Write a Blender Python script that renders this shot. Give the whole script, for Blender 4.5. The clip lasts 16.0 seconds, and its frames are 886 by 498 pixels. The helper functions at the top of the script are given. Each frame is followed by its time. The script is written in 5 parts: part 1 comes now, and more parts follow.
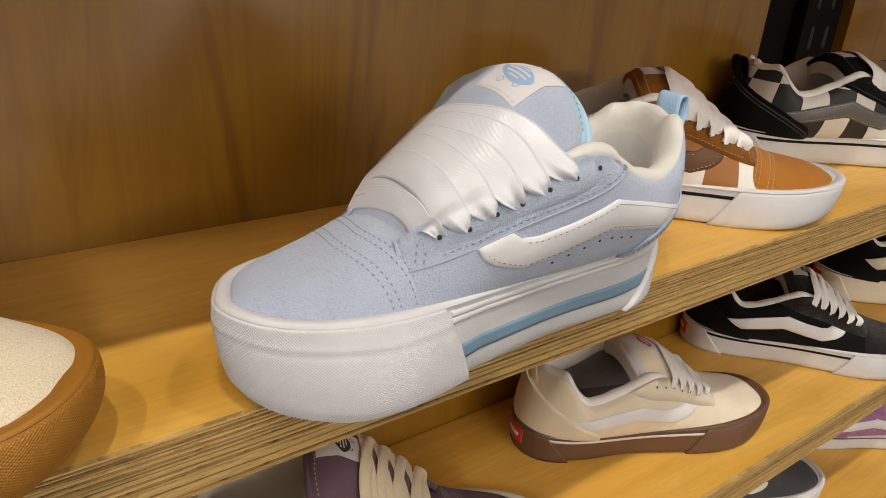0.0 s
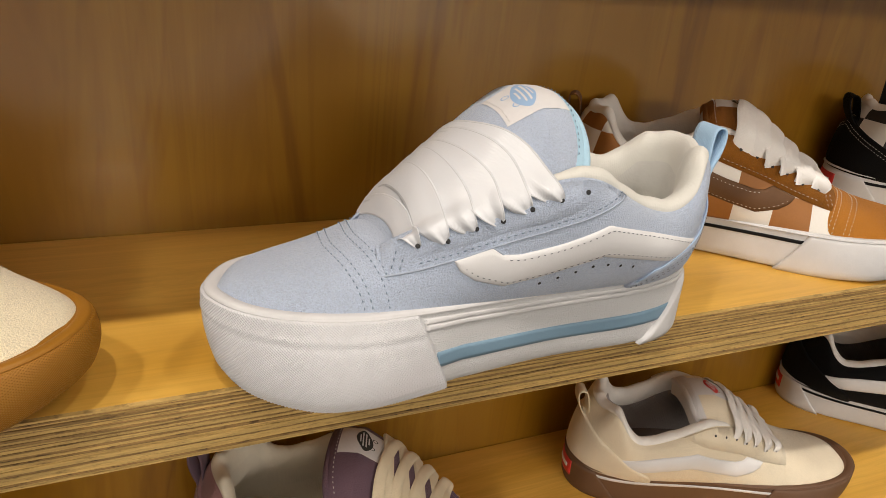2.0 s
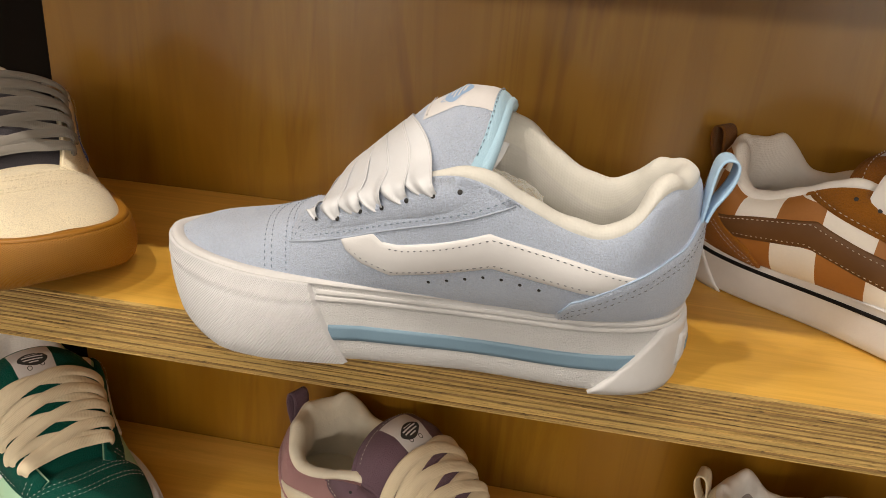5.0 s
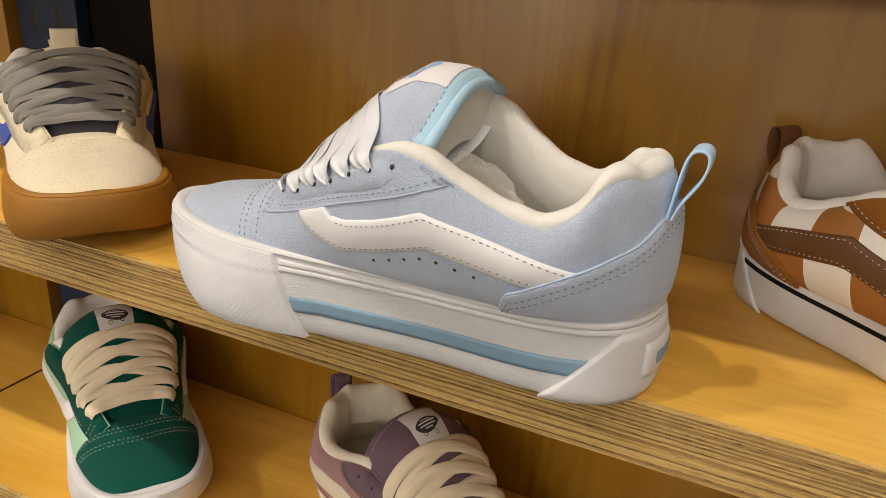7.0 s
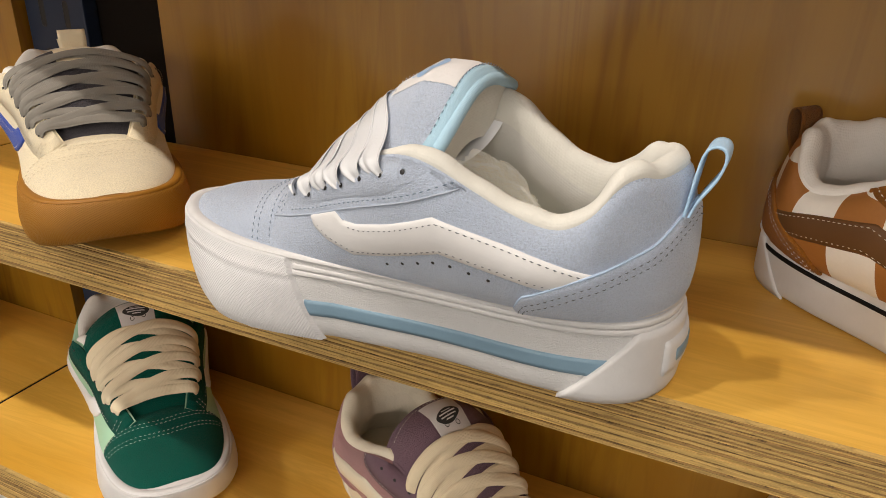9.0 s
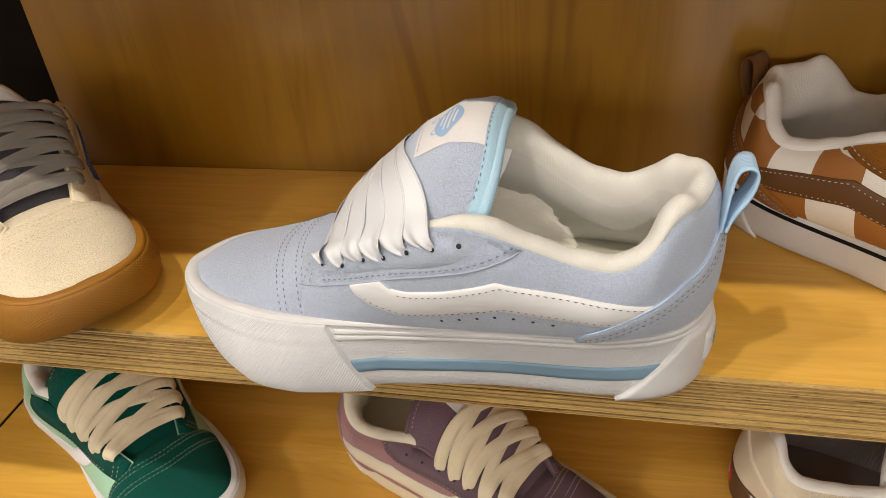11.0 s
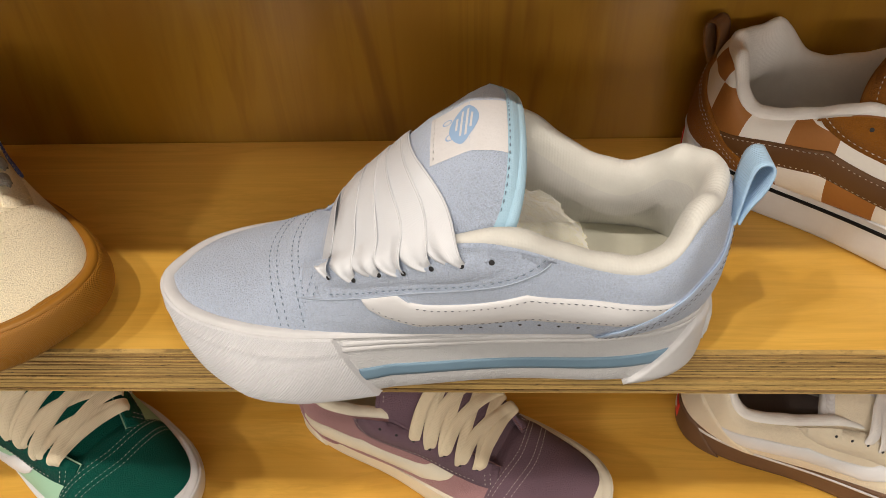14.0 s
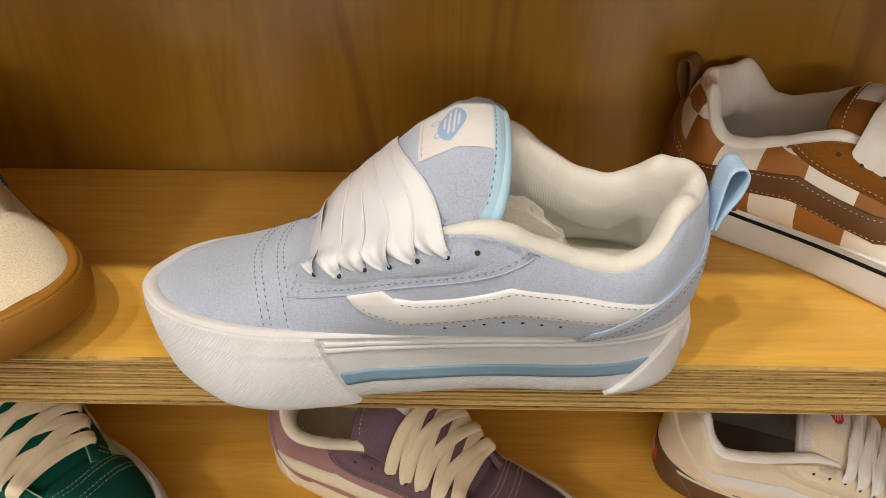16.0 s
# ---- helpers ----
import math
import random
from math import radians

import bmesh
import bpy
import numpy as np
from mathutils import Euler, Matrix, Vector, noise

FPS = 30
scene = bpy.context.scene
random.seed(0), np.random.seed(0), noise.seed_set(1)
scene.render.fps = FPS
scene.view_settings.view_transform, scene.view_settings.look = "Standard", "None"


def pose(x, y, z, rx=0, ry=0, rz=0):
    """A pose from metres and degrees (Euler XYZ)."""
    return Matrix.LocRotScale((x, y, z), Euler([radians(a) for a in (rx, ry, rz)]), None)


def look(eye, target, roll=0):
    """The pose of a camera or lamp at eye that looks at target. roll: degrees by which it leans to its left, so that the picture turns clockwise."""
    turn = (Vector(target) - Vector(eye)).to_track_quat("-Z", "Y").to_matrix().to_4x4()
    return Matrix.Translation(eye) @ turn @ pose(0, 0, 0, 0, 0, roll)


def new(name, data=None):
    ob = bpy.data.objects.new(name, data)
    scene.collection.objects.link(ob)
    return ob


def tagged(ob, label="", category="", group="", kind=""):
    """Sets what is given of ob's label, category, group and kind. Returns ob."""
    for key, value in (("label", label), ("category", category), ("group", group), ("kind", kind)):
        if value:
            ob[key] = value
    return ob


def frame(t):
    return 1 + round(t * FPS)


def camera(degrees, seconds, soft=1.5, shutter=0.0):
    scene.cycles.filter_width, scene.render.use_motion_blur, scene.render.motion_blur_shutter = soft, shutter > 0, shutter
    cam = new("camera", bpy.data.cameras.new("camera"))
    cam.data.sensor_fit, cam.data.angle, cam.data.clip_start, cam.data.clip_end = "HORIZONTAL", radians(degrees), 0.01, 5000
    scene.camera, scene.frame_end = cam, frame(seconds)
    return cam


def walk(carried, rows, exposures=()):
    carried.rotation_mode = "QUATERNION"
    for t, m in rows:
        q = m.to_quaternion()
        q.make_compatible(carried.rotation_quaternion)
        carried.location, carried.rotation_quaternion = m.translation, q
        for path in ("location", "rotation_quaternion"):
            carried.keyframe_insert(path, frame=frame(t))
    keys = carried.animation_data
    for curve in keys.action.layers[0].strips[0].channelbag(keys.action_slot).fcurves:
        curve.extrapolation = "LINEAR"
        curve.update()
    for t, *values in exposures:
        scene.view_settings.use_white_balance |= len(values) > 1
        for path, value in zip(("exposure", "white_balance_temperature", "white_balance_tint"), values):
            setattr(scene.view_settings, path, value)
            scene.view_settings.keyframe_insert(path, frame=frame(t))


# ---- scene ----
cam = camera(60.5, 16.0, soft=0.85)
PATH = [
    (0.0, -0.2221, -0.2773, 1.4154, 66.57, -4.41, -37.13),
    (0.5, -0.22, -0.2809, 1.416, 66.72, -4.59, -35.74),
    (1.0, -0.2117, -0.2933, 1.4181, 66.94, -4.8, -33.13),
    (1.5, -0.1897, -0.3102, 1.4162, 67.19, -4.91, -29.3),
    (2.0, -0.1578, -0.3312, 1.4207, 67.32, -4.98, -24.49),
    (2.5, -0.1228, -0.3503, 1.4208, 67.49, -4.91, -18.8),
    (3.0, -0.077, -0.3671, 1.4223, 67.68, -4.7, -12.74),
    (3.5, -0.0249, -0.381, 1.4238, 67.88, -4.34, -6.19),
    (4.0, 0.0261, -0.3844, 1.4211, 68.05, -4.06, -0.02),
    (6.5, 0.2022, -0.345, 1.4075, 68.27, -2.94, 23.27),
    (7.0, 0.2224, -0.3332, 1.4035, 68.18, -2.88, 25.77),
    (7.5, 0.235, -0.3261, 1.4045, 68.02, -2.76, 27.42),
    (8.0, 0.235, -0.3234, 1.4058, 67.78, -2.45, 28.32),
    (8.5, 0.2323, -0.3238, 1.407, 67.3, -1.9, 28.11),
    (11.0, 0.1272, -0.3163, 1.4989, 55.78, 4.74, 11.6),
    (11.5, 0.1063, -0.3103, 1.5172, 53.27, 4.86, 8.19),
    (12.0, 0.0846, -0.3013, 1.5279, 51.29, 4.48, 5.59),
    (12.5, 0.0721, -0.2886, 1.5325, 49.74, 3.85, 3.76),
    (13.0, 0.0608, -0.2814, 1.5326, 48.75, 3.15, 2.67),
    (13.5, 0.0577, -0.2817, 1.5313, 48.32, 2.46, 2.06),
    (14.0, 0.0562, -0.2843, 1.5309, 48.51, 1.9, 1.77),
    (14.5, 0.0566, -0.2873, 1.5281, 49.22, 1.38, 1.57),
    (15.0, 0.0553, -0.2936, 1.5259, 50.49, 0.84, 1.38),
    (15.5, 0.0538, -0.3044, 1.5193, 52.37, 0.3, 1.19),
    (16.0, 0.0508, -0.3133, 1.5037, 54.57, -0.24, 0.92),
]
walk(cam, [(t, pose(*p)) for t, *p in PATH], exposures=[(0.0, -0.4, 6700, 10), (2.0, -0.32, 6850, 10), (4.0, -0.28, 7200, 10), (8.5, -0.24, 6900, 10), (11.0, -0.26, 6870, 10), (12.5, -0.36, 6790, 10), (15.0, -0.36, 6950, 10), (16.0, -0.31, 7050, 10)])

# ---- light ----
world = bpy.data.worlds.new("shop_air")
scene.world = world
world.use_nodes = True
world.node_tree.nodes["Background"].inputs[0].default_value = (1.0, 0.93, 0.84, 1)
world.node_tree.nodes["Background"].inputs[1].default_value = 0.02


def spot(x, y, z, watts, tx, ty, tz, size=75, radius=0.035, colour=(1.0, 0.932, 0.868)):
    lamp = bpy.data.lights.new("track_spot", "SPOT")
    lamp.energy, lamp.spot_size, lamp.spot_blend, lamp.shadow_soft_size, lamp.color = watts, radians(size), 0.6, radius, colour
    ob = new("track_spot", lamp)
    ob.matrix_world = look((x, y, z), (tx, ty, tz))
    return ob


def fill_light(x, y, z, sx, sy, watts, colour=(1.0, 0.945, 0.89)):
    lamp = bpy.data.lights.new("broad_fill_light", "AREA")
    lamp.shape, lamp.size, lamp.size_y, lamp.energy, lamp.color = "RECTANGLE", sx, sy, watts, colour
    ob = new("broad_fill_light", lamp)
    ob.matrix_world = pose(x, y, z)
    return ob


SPOT_Y, SPOT_Z = -0.957, 3.9
for sx, w in ((-1.5, 100), (-0.6, 112), (0.75, 62), (1.9, 62)):
    spot(sx, SPOT_Y, SPOT_Z, w, sx * 0.7, 0.06, 1.0, 65, 0.05)
# a lamp further along the aisle throws its light in under the shelves
spot(-3.3, -2.1, 3.9, 300, 0.1, 0.1, 1.1, 45, 0.28)
# unseen area lamps added as fill, the far one for the upper wall
fill_light(0.2, -11.5, 3.96, 6.6, 2.2, 1680)
fill_light(0.2, -4.3, 3.96, 6.0, 4.6, 95)

# ---- materials ----


def material(name, colour, rough=0.6, metal=0.0, sheen=0.0, coat=0.0, spec=0.5):
    m = bpy.data.materials.new(name)
    m.use_nodes = True
    b = m.node_tree.nodes["Principled BSDF"]
    b.inputs["Base Color"].default_value = (*colour, 1)
    b.inputs["Roughness"].default_value = rough
    b.inputs["Metallic"].default_value = metal
    b.inputs["Specular IOR Level"].default_value = spec
    if sheen:
        b.inputs["Sheen Weight"].default_value = sheen
        b.inputs["Sheen Roughness"].default_value = 0.4
    if coat:
        b.inputs["Coat Weight"].default_value = coat
        b.inputs["Coat Roughness"].default_value = 0.07
    return m


class Nodes:
    """Short hand for adding nodes to a material."""

    def __init__(self, m):
        self.t = m.node_tree
        self.b = self.t.nodes["Principled BSDF"]

    def add(self, kind, **values):
        n = self.t.nodes.new(kind)
        for key, value in values.items():
            if key == "operation":
                n.operation = value
            elif key == "blend_type":
                n.blend_type = value
            elif key == "data_type":
                n.data_type = value
            elif key == "feature":
                n.feature = value
            else:
                n.inputs[key.replace("_", " ")].default_value = value
        return n

    def link(self, a, b):
        self.t.links.new(a, b)

    def coords(self, scale=(1, 1, 1), rot=(0, 0, 0), source="Object"):
        tc = self.t.nodes.new("ShaderNodeTexCoord")
        mp = self.t.nodes.new("ShaderNodeMapping")
        mp.inputs["Scale"].default_value = scale
        mp.inputs["Rotation"].default_value = [radians(a) for a in rot]
        self.link(tc.outputs[source], mp.inputs["Vector"])
        return mp.outputs["Vector"]

    def noise(self, vec, scale, detail=4, rough=0.6, distort=0.0):
        n = self.add("ShaderNodeTexNoise", Scale=scale, Detail=detail, Roughness=rough, Distortion=distort)
        self.link(vec, n.inputs["Vector"])
        return n.outputs["Fac"]

    def ramp(self, fac, stops):
        r = self.t.nodes.new("ShaderNodeValToRGB")
        e = r.color_ramp.elements
        while len(e) < len(stops):
            e.new(0.5)
        for el, (p, c) in zip(e, stops):
            el.position, el.color = p, (*c, 1)
        self.link(fac, r.inputs["Fac"])
        return r.outputs["Color"]

    def math(self, op, a, b):
        n = self.t.nodes.new("ShaderNodeMath")
        n.operation = op
        for i, v in enumerate((a, b)):
            if isinstance(v, (int, float)):
                n.inputs[i].default_value = v
            else:
                self.link(v, n.inputs[i])
        return n.outputs[0]

    def mix(self, fac, a, b, blend="MIX"):
        n = self.t.nodes.new("ShaderNodeMix")
        n.data_type, n.blend_type = "RGBA", blend
        for sock, v in ((n.inputs[0], fac), (n.inputs[6], a), (n.inputs[7], b)):
            if isinstance(v, (int, float)):
                sock.default_value = v
            elif isinstance(v, tuple):
                sock.default_value = (*v, 1)
            else:
                self.link(v, sock)
        return n.outputs[2]

    def bump(self, height, strength=0.4, distance=0.001):
        n = self.t.nodes.new("ShaderNodeBump")
        n.inputs["Strength"].default_value = strength
        n.inputs["Distance"].default_value = distance
        self.link(height, n.inputs["Height"])
        if self.b.inputs["Normal"].is_linked:
            self.link(self.b.inputs["Normal"].links[0].from_socket, n.inputs["Normal"])
        self.link(n.outputs["Normal"], self.b.inputs["Normal"])

    def colour(self, out):
        self.link(out, self.b.inputs["Base Color"])

    def rough(self, out):
        self.link(out, self.b.inputs["Roughness"])


def scaled(c, k):
    return tuple(min(1.0, v * k) for v in c)


def suede(name, c, nap=1.0, sheen=0.0):
    """Napped leather: fine speckle of the fibres, a coarser pebble and broad brushed patches."""
    m = material(name, c, 0.92, sheen=sheen or min(0.35, 0.02 + 0.45 * max(c)), spec=0.15)
    n = Nodes(m)
    v = n.coords()
    fine, mid, broad = n.noise(v, 2300, 2, 0.7), n.noise(v, 1000, 3, 0.65), n.noise(v, 24, 3)
    col = n.mix(n.ramp(fine, [(0.33, (0, 0, 0)), (0.67, (1, 1, 1))]), scaled(c, 0.80), scaled(c, 1.14))
    col = n.mix(n.ramp(mid, [(0.38, (0.5,) * 3), (0.52, (0, 0, 0))]), col, scaled(c, 0.64))
    n.colour(n.mix(n.ramp(broad, [(0.4, (0, 0, 0)), (0.65, (0.45,) * 3)]), col, scaled(c, 1.1)))
    n.bump(mid, 1.0 * nap, 0.0013)
    n.bump(fine, 0.65 * nap, 0.0005)
    return m


def leather(name, c, rough=0.42):
    m = material(name, c, rough)
    n = Nodes(m)
    v = n.coords()
    vor = n.add("ShaderNodeTexVoronoi", Scale=900.0)
    n.link(v, vor.inputs["Vector"])
    n.bump(vor.outputs["Distance"], 0.25, 0.0002)
    n.bump(n.noise(v, 120, 3), 0.1, 0.0006)
    n.colour(n.mix(n.noise(v, 60, 4), scaled(c, 0.93), scaled(c, 1.03)))
    return m


def rubber(name, c, rough=0.55, grain=0.25):
    m = material(name, c, rough)
    n = Nodes(m)
    v = n.coords()
    n.bump(n.noise(n.coords((1, 1, 1)), 700, 3), grain, 0.0005)
    n.colour(n.mix(n.ramp(n.noise(v, 35, 5, 0.7), [(0.35, (0, 0, 0)), (0.7, (1, 1, 1))]), scaled(c, 0.92), c))
    return m


def wrinkled_rubber(name, c):
    """Side wall with a fine crinkled skin."""
    m = material(name, c, 0.5)
    n = Nodes(m)
    v = n.coords((1, 1, 1.8))
    n.bump(n.noise(v, 820, 3, 0.6, 0.6), 0.9, 0.0010)
    n.colour(n.mix(n.noise(v, 40, 4), scaled(c, 0.93), c))
    return m


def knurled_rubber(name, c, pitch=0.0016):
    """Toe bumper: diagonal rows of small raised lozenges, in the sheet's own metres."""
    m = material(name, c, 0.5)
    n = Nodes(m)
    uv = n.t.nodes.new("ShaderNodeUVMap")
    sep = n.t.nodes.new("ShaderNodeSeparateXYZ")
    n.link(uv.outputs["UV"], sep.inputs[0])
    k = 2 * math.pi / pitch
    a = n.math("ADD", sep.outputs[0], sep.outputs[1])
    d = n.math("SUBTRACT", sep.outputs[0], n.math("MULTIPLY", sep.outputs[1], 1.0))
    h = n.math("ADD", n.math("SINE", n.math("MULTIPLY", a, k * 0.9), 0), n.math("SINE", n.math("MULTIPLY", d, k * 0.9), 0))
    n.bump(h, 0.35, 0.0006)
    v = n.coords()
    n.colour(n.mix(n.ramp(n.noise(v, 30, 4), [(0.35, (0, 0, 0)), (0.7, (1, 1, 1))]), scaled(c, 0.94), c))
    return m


def cloth(name, c, pitch=0.0012, rough=0.9, depth=0.5, sheen=0.2, weft=1.0):
    """Woven or knitted cloth: crossed fine ribs."""
    m = material(name, c, rough, sheen=sheen, spec=0.2)
    n = Nodes(m)
    uv = n.t.nodes.new("ShaderNodeUVMap")
    sep = n.t.nodes.new("ShaderNodeSeparateXYZ")
    n.link(uv.outputs["UV"], sep.inputs[0])
    k = 2 * math.pi / pitch
    h = n.math("ADD", n.math("SINE", n.math("MULTIPLY", sep.outputs[0], k), 0), n.math("MULTIPLY", n.math("SINE", n.math("MULTIPLY", sep.outputs[1], k), 0), weft))
    n.bump(h, depth, 0.0004)
    v = n.coords()
    n.bump(n.noise(v, 420, 3), 0.4, 0.0006)
    n.colour(n.mix(n.noise(v, 90, 4), scaled(c, 0.9), scaled(c, 1.05)))
    return m


def satin(name, c, half=0.01125):
    """Satin ribbon: fine twill, soft creases along it and a beaded woven edge."""
    m = material(name, c, 0.28, spec=0.6, sheen=0.1)
    n = Nodes(m)
    uv = n.t.nodes.new("ShaderNodeUVMap")
    sep = n.t.nodes.new("ShaderNodeSeparateXYZ")
    n.link(uv.outputs["UV"], sep.inputs[0])
    u, v = sep.outputs[0], n.math("ABSOLUTE", sep.outputs[1], 0)
    n.bump(n.math("SINE", n.math("MULTIPLY", n.math("ADD", u, n.math("MULTIPLY", sep.outputs[1], 0.6)), 2 * math.pi / 0.0007), 0), 0.2, 0.0002)
    edge = n.ramp(n.math("DIVIDE", v, half), [(0.90, (0, 0, 0)), (0.93, (1, 1, 1))])
    bead = n.math("MULTIPLY", n.math("SINE", n.math("MULTIPLY", u, 2 * math.pi / 0.0011), 0), edge)
    n.bump(bead, 0.35, 0.0004)
    crease = n.t.nodes.new("ShaderNodeMapping")
    crease.inputs["Scale"].default_value = (9, 95, 1)
    n.link(uv.outputs["UV"], crease.inputs["Vector"])
    n.bump(n.noise(crease.outputs["Vector"], 1.0, 3, 0.5, 0.6), 0.22, 0.0012)
    groove = n.ramp(n.math("DIVIDE", v, half), [(0.87, (0, 0, 0)), (0.895, (1, 1, 1)), (0.92, (0, 0, 0))])
    n.b.inputs["Anisotropic"].default_value = 0.5
    n.colour(n.mix(groove, n.mix(n.noise(n.coords(), 50, 3), scaled(c, 0.95), c), scaled(c, 0.6)))
    return m


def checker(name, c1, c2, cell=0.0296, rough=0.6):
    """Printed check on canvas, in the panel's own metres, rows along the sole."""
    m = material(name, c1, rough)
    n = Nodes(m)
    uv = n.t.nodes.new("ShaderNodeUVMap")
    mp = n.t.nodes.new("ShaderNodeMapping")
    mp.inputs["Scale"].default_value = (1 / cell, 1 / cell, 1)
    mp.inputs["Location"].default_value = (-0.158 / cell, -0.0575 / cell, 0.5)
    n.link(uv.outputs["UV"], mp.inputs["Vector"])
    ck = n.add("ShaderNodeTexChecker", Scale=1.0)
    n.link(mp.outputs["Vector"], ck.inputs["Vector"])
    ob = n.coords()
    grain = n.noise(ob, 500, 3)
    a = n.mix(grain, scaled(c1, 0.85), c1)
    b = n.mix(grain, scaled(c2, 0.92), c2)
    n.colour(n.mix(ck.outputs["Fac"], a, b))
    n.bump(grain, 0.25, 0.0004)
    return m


def wood(name, light, dark, along="x", scale=1.0, gloss=0.35, coat=0.3, figure=1.0, grain=0.32, streak=0.0, spec=0.5):
    """Varnished rotary-cut ply face with long cathedral figure and mineral streaks."""
    m = material(name, light, gloss, coat=coat, spec=spec)
    n = Nodes(m)
    s = {"x": (0.7, 6.0, 6.0), "z": (5.0, 5.0, 0.45)}[along]
    v = n.coords(tuple(scale * k for k in s))
    broad = n.noise(v, 1.6, 3, 0.5, 1.8)
    figure_wave = n.noise(v, 3.6, 5, 0.6, 2.6)
    fibre = n.noise(n.coords({"x": (6, 260, 260), "z": (260, 260, 5)}[along]), 1.0, 4, 0.7)
    c = n.mix(n.ramp(broad, [(0.35, (0, 0, 0)), (0.65, (1, 1, 1))]), dark, light)
    c = n.mix(n.ramp(figure_wave, [(0.44, (0, 0, 0)), (0.52, (figure * 0.5,) * 3), (0.6, (0, 0, 0))]), c, scaled(dark, 0.8))
    if streak:
        run = n.noise(n.coords((4.6, 4.6, 0.6)), 1.6, 4, 0.6, 1.8)
        c = n.mix(n.ramp(run, [(0.54, (0, 0, 0)), (0.62, (streak,) * 3), (0.68, (streak * 0.4,) * 3)]), c, (dark[0] * 0.62, dark[1] * 0.5, dark[2] * 0.4))
    n.colour(n.mix(n.ramp(fibre, [(0.3, (0, 0, 0)), (0.8, (grain,) * 3)]), c, scaled(dark, 0.75)))
    n.bump(fibre, 0.06, 0.0005)
    n.rough(n.ramp(broad, [(0.2, (gloss * 0.8,) * 3), (0.8, (gloss * 1.2,) * 3)]))
    return m


def ply_strip(name, c, speck):
    """Raw edge of one ply: long fibres, broken dark pores, and its own tone."""
    m = material(name, c, 0.75)
    n = Nodes(m)
    fibre = n.noise(n.coords((22, 60, 420)), 1.0, 5, 0.75)
    pores = n.noise(n.coords((70, 70, 640)), 1.3, 3, 0.7)
    broad = n.noise(n.coords((3, 1, 160)), 1.0, 3)
    own = n.t.nodes.new("ShaderNodeNewGeometry").outputs["Random Per Island"]
    col = n.mix(n.ramp(fibre, [(0.35, (0, 0, 0)), (0.65, (1, 1, 1))]), scaled(c, 0.60), scaled(c, 1.2))
    col = n.mix(n.ramp(own, [(0.0, (0.45,) * 3), (1.0, (0, 0, 0))]), col, scaled(c, 0.62))
    col = n.mix(n.ramp(broad, [(0.5, (0, 0, 0)), (0.7, (0.5,) * 3)]), col, scaled(c, 0.6))
    n.colour(n.mix(n.ramp(pores, [(0.55, (0, 0, 0)), (0.64, (speck,) * 3)]), col, (0.05, 0.026, 0.010)))
    n.bump(fibre, 0.5, 0.0006)
    return m


SHELF_WOOD = wood("shelf_varnished_ply", (0.85, 0.508, 0.104), (0.70, 0.368, 0.048), "x", 1.0, 0.42, 0.12, 0.6)
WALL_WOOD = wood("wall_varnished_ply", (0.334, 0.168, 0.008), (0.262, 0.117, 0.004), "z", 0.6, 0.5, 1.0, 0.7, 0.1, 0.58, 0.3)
WALL_WOOD.node_tree.nodes["Principled BSDF"].inputs["Coat IOR"].default_value = 1.62
WALL_WOOD.node_tree.nodes["Principled BSDF"].inputs["Coat Roughness"].default_value = 0.19
PLY_LIGHT = ply_strip("ply_long_grain", (0.61, 0.40, 0.135), 0.4)
PLY_DARK = ply_strip("ply_end_grain", (0.335, 0.198, 0.068), 0.8)
STEEL_BLACK = material("black_powder_coat", (0.0065, 0.0045, 0.0035), 0.7, spec=0.1)
STEEL_NAVY = material("dark_upright_steel", (0.016, 0.028, 0.060), 0.5, spec=0.3)
DARK_HOLE = material("eyelet_dark", (0.012, 0.012, 0.014), 0.6)

# ---- mesh helpers ----


def make(name, verts, faces, mat, parent=None, label="", uvs=None, smooth=True):
    me = bpy.data.meshes.new(name)
    me.from_pydata([tuple(map(float, v)) for v in verts], [], [tuple(f) for f in faces])
    if mat:
        for mm in (mat if isinstance(mat, (list, tuple)) else [mat]):
            me.materials.append(mm)
    if smooth:
        me.polygons.foreach_set("use_smooth", [True] * len(me.polygons))
    if uvs is not None:
        lay = me.uv_layers.new(name="UVMap")
        idx = np.empty(len(me.loops), dtype=np.int32)
        me.loops.foreach_get("vertex_index", idx)
        lay.data.foreach_set("uv", np.asarray(uvs, dtype=np.float32)[idx].ravel())
    me.update()
    ob = new(name, me)
    if parent is not None:
        ob.parent = parent
    if label:
        tagged(ob, label)
    return ob


def grid_faces(n, m, wrap_u=False, wrap_v=False, base=0, flip=False):
    out = []
    for i in range(n if wrap_u else n - 1):
        for j in range(m if wrap_v else m - 1):
            a, b = i * m + j, i * m + (j + 1) % m
            c, d = ((i + 1) % n) * m + (j + 1) % m, ((i + 1) % n) * m + j
            f = (a + base, b + base, c + base, d + base)
            out.append(f[::-1] if flip else f)
    return out


def sheet(name, P, mat, parent=None, label="", uv=None, wrap_u=False, wrap_v=False, flip=False):
    n, m = P.shape[:2]
    return make(name, P.reshape(-1, 3), grid_faces(n, m, wrap_u, wrap_v, 0, flip), mat, parent, label, None if uv is None else uv.reshape(-1, 2))


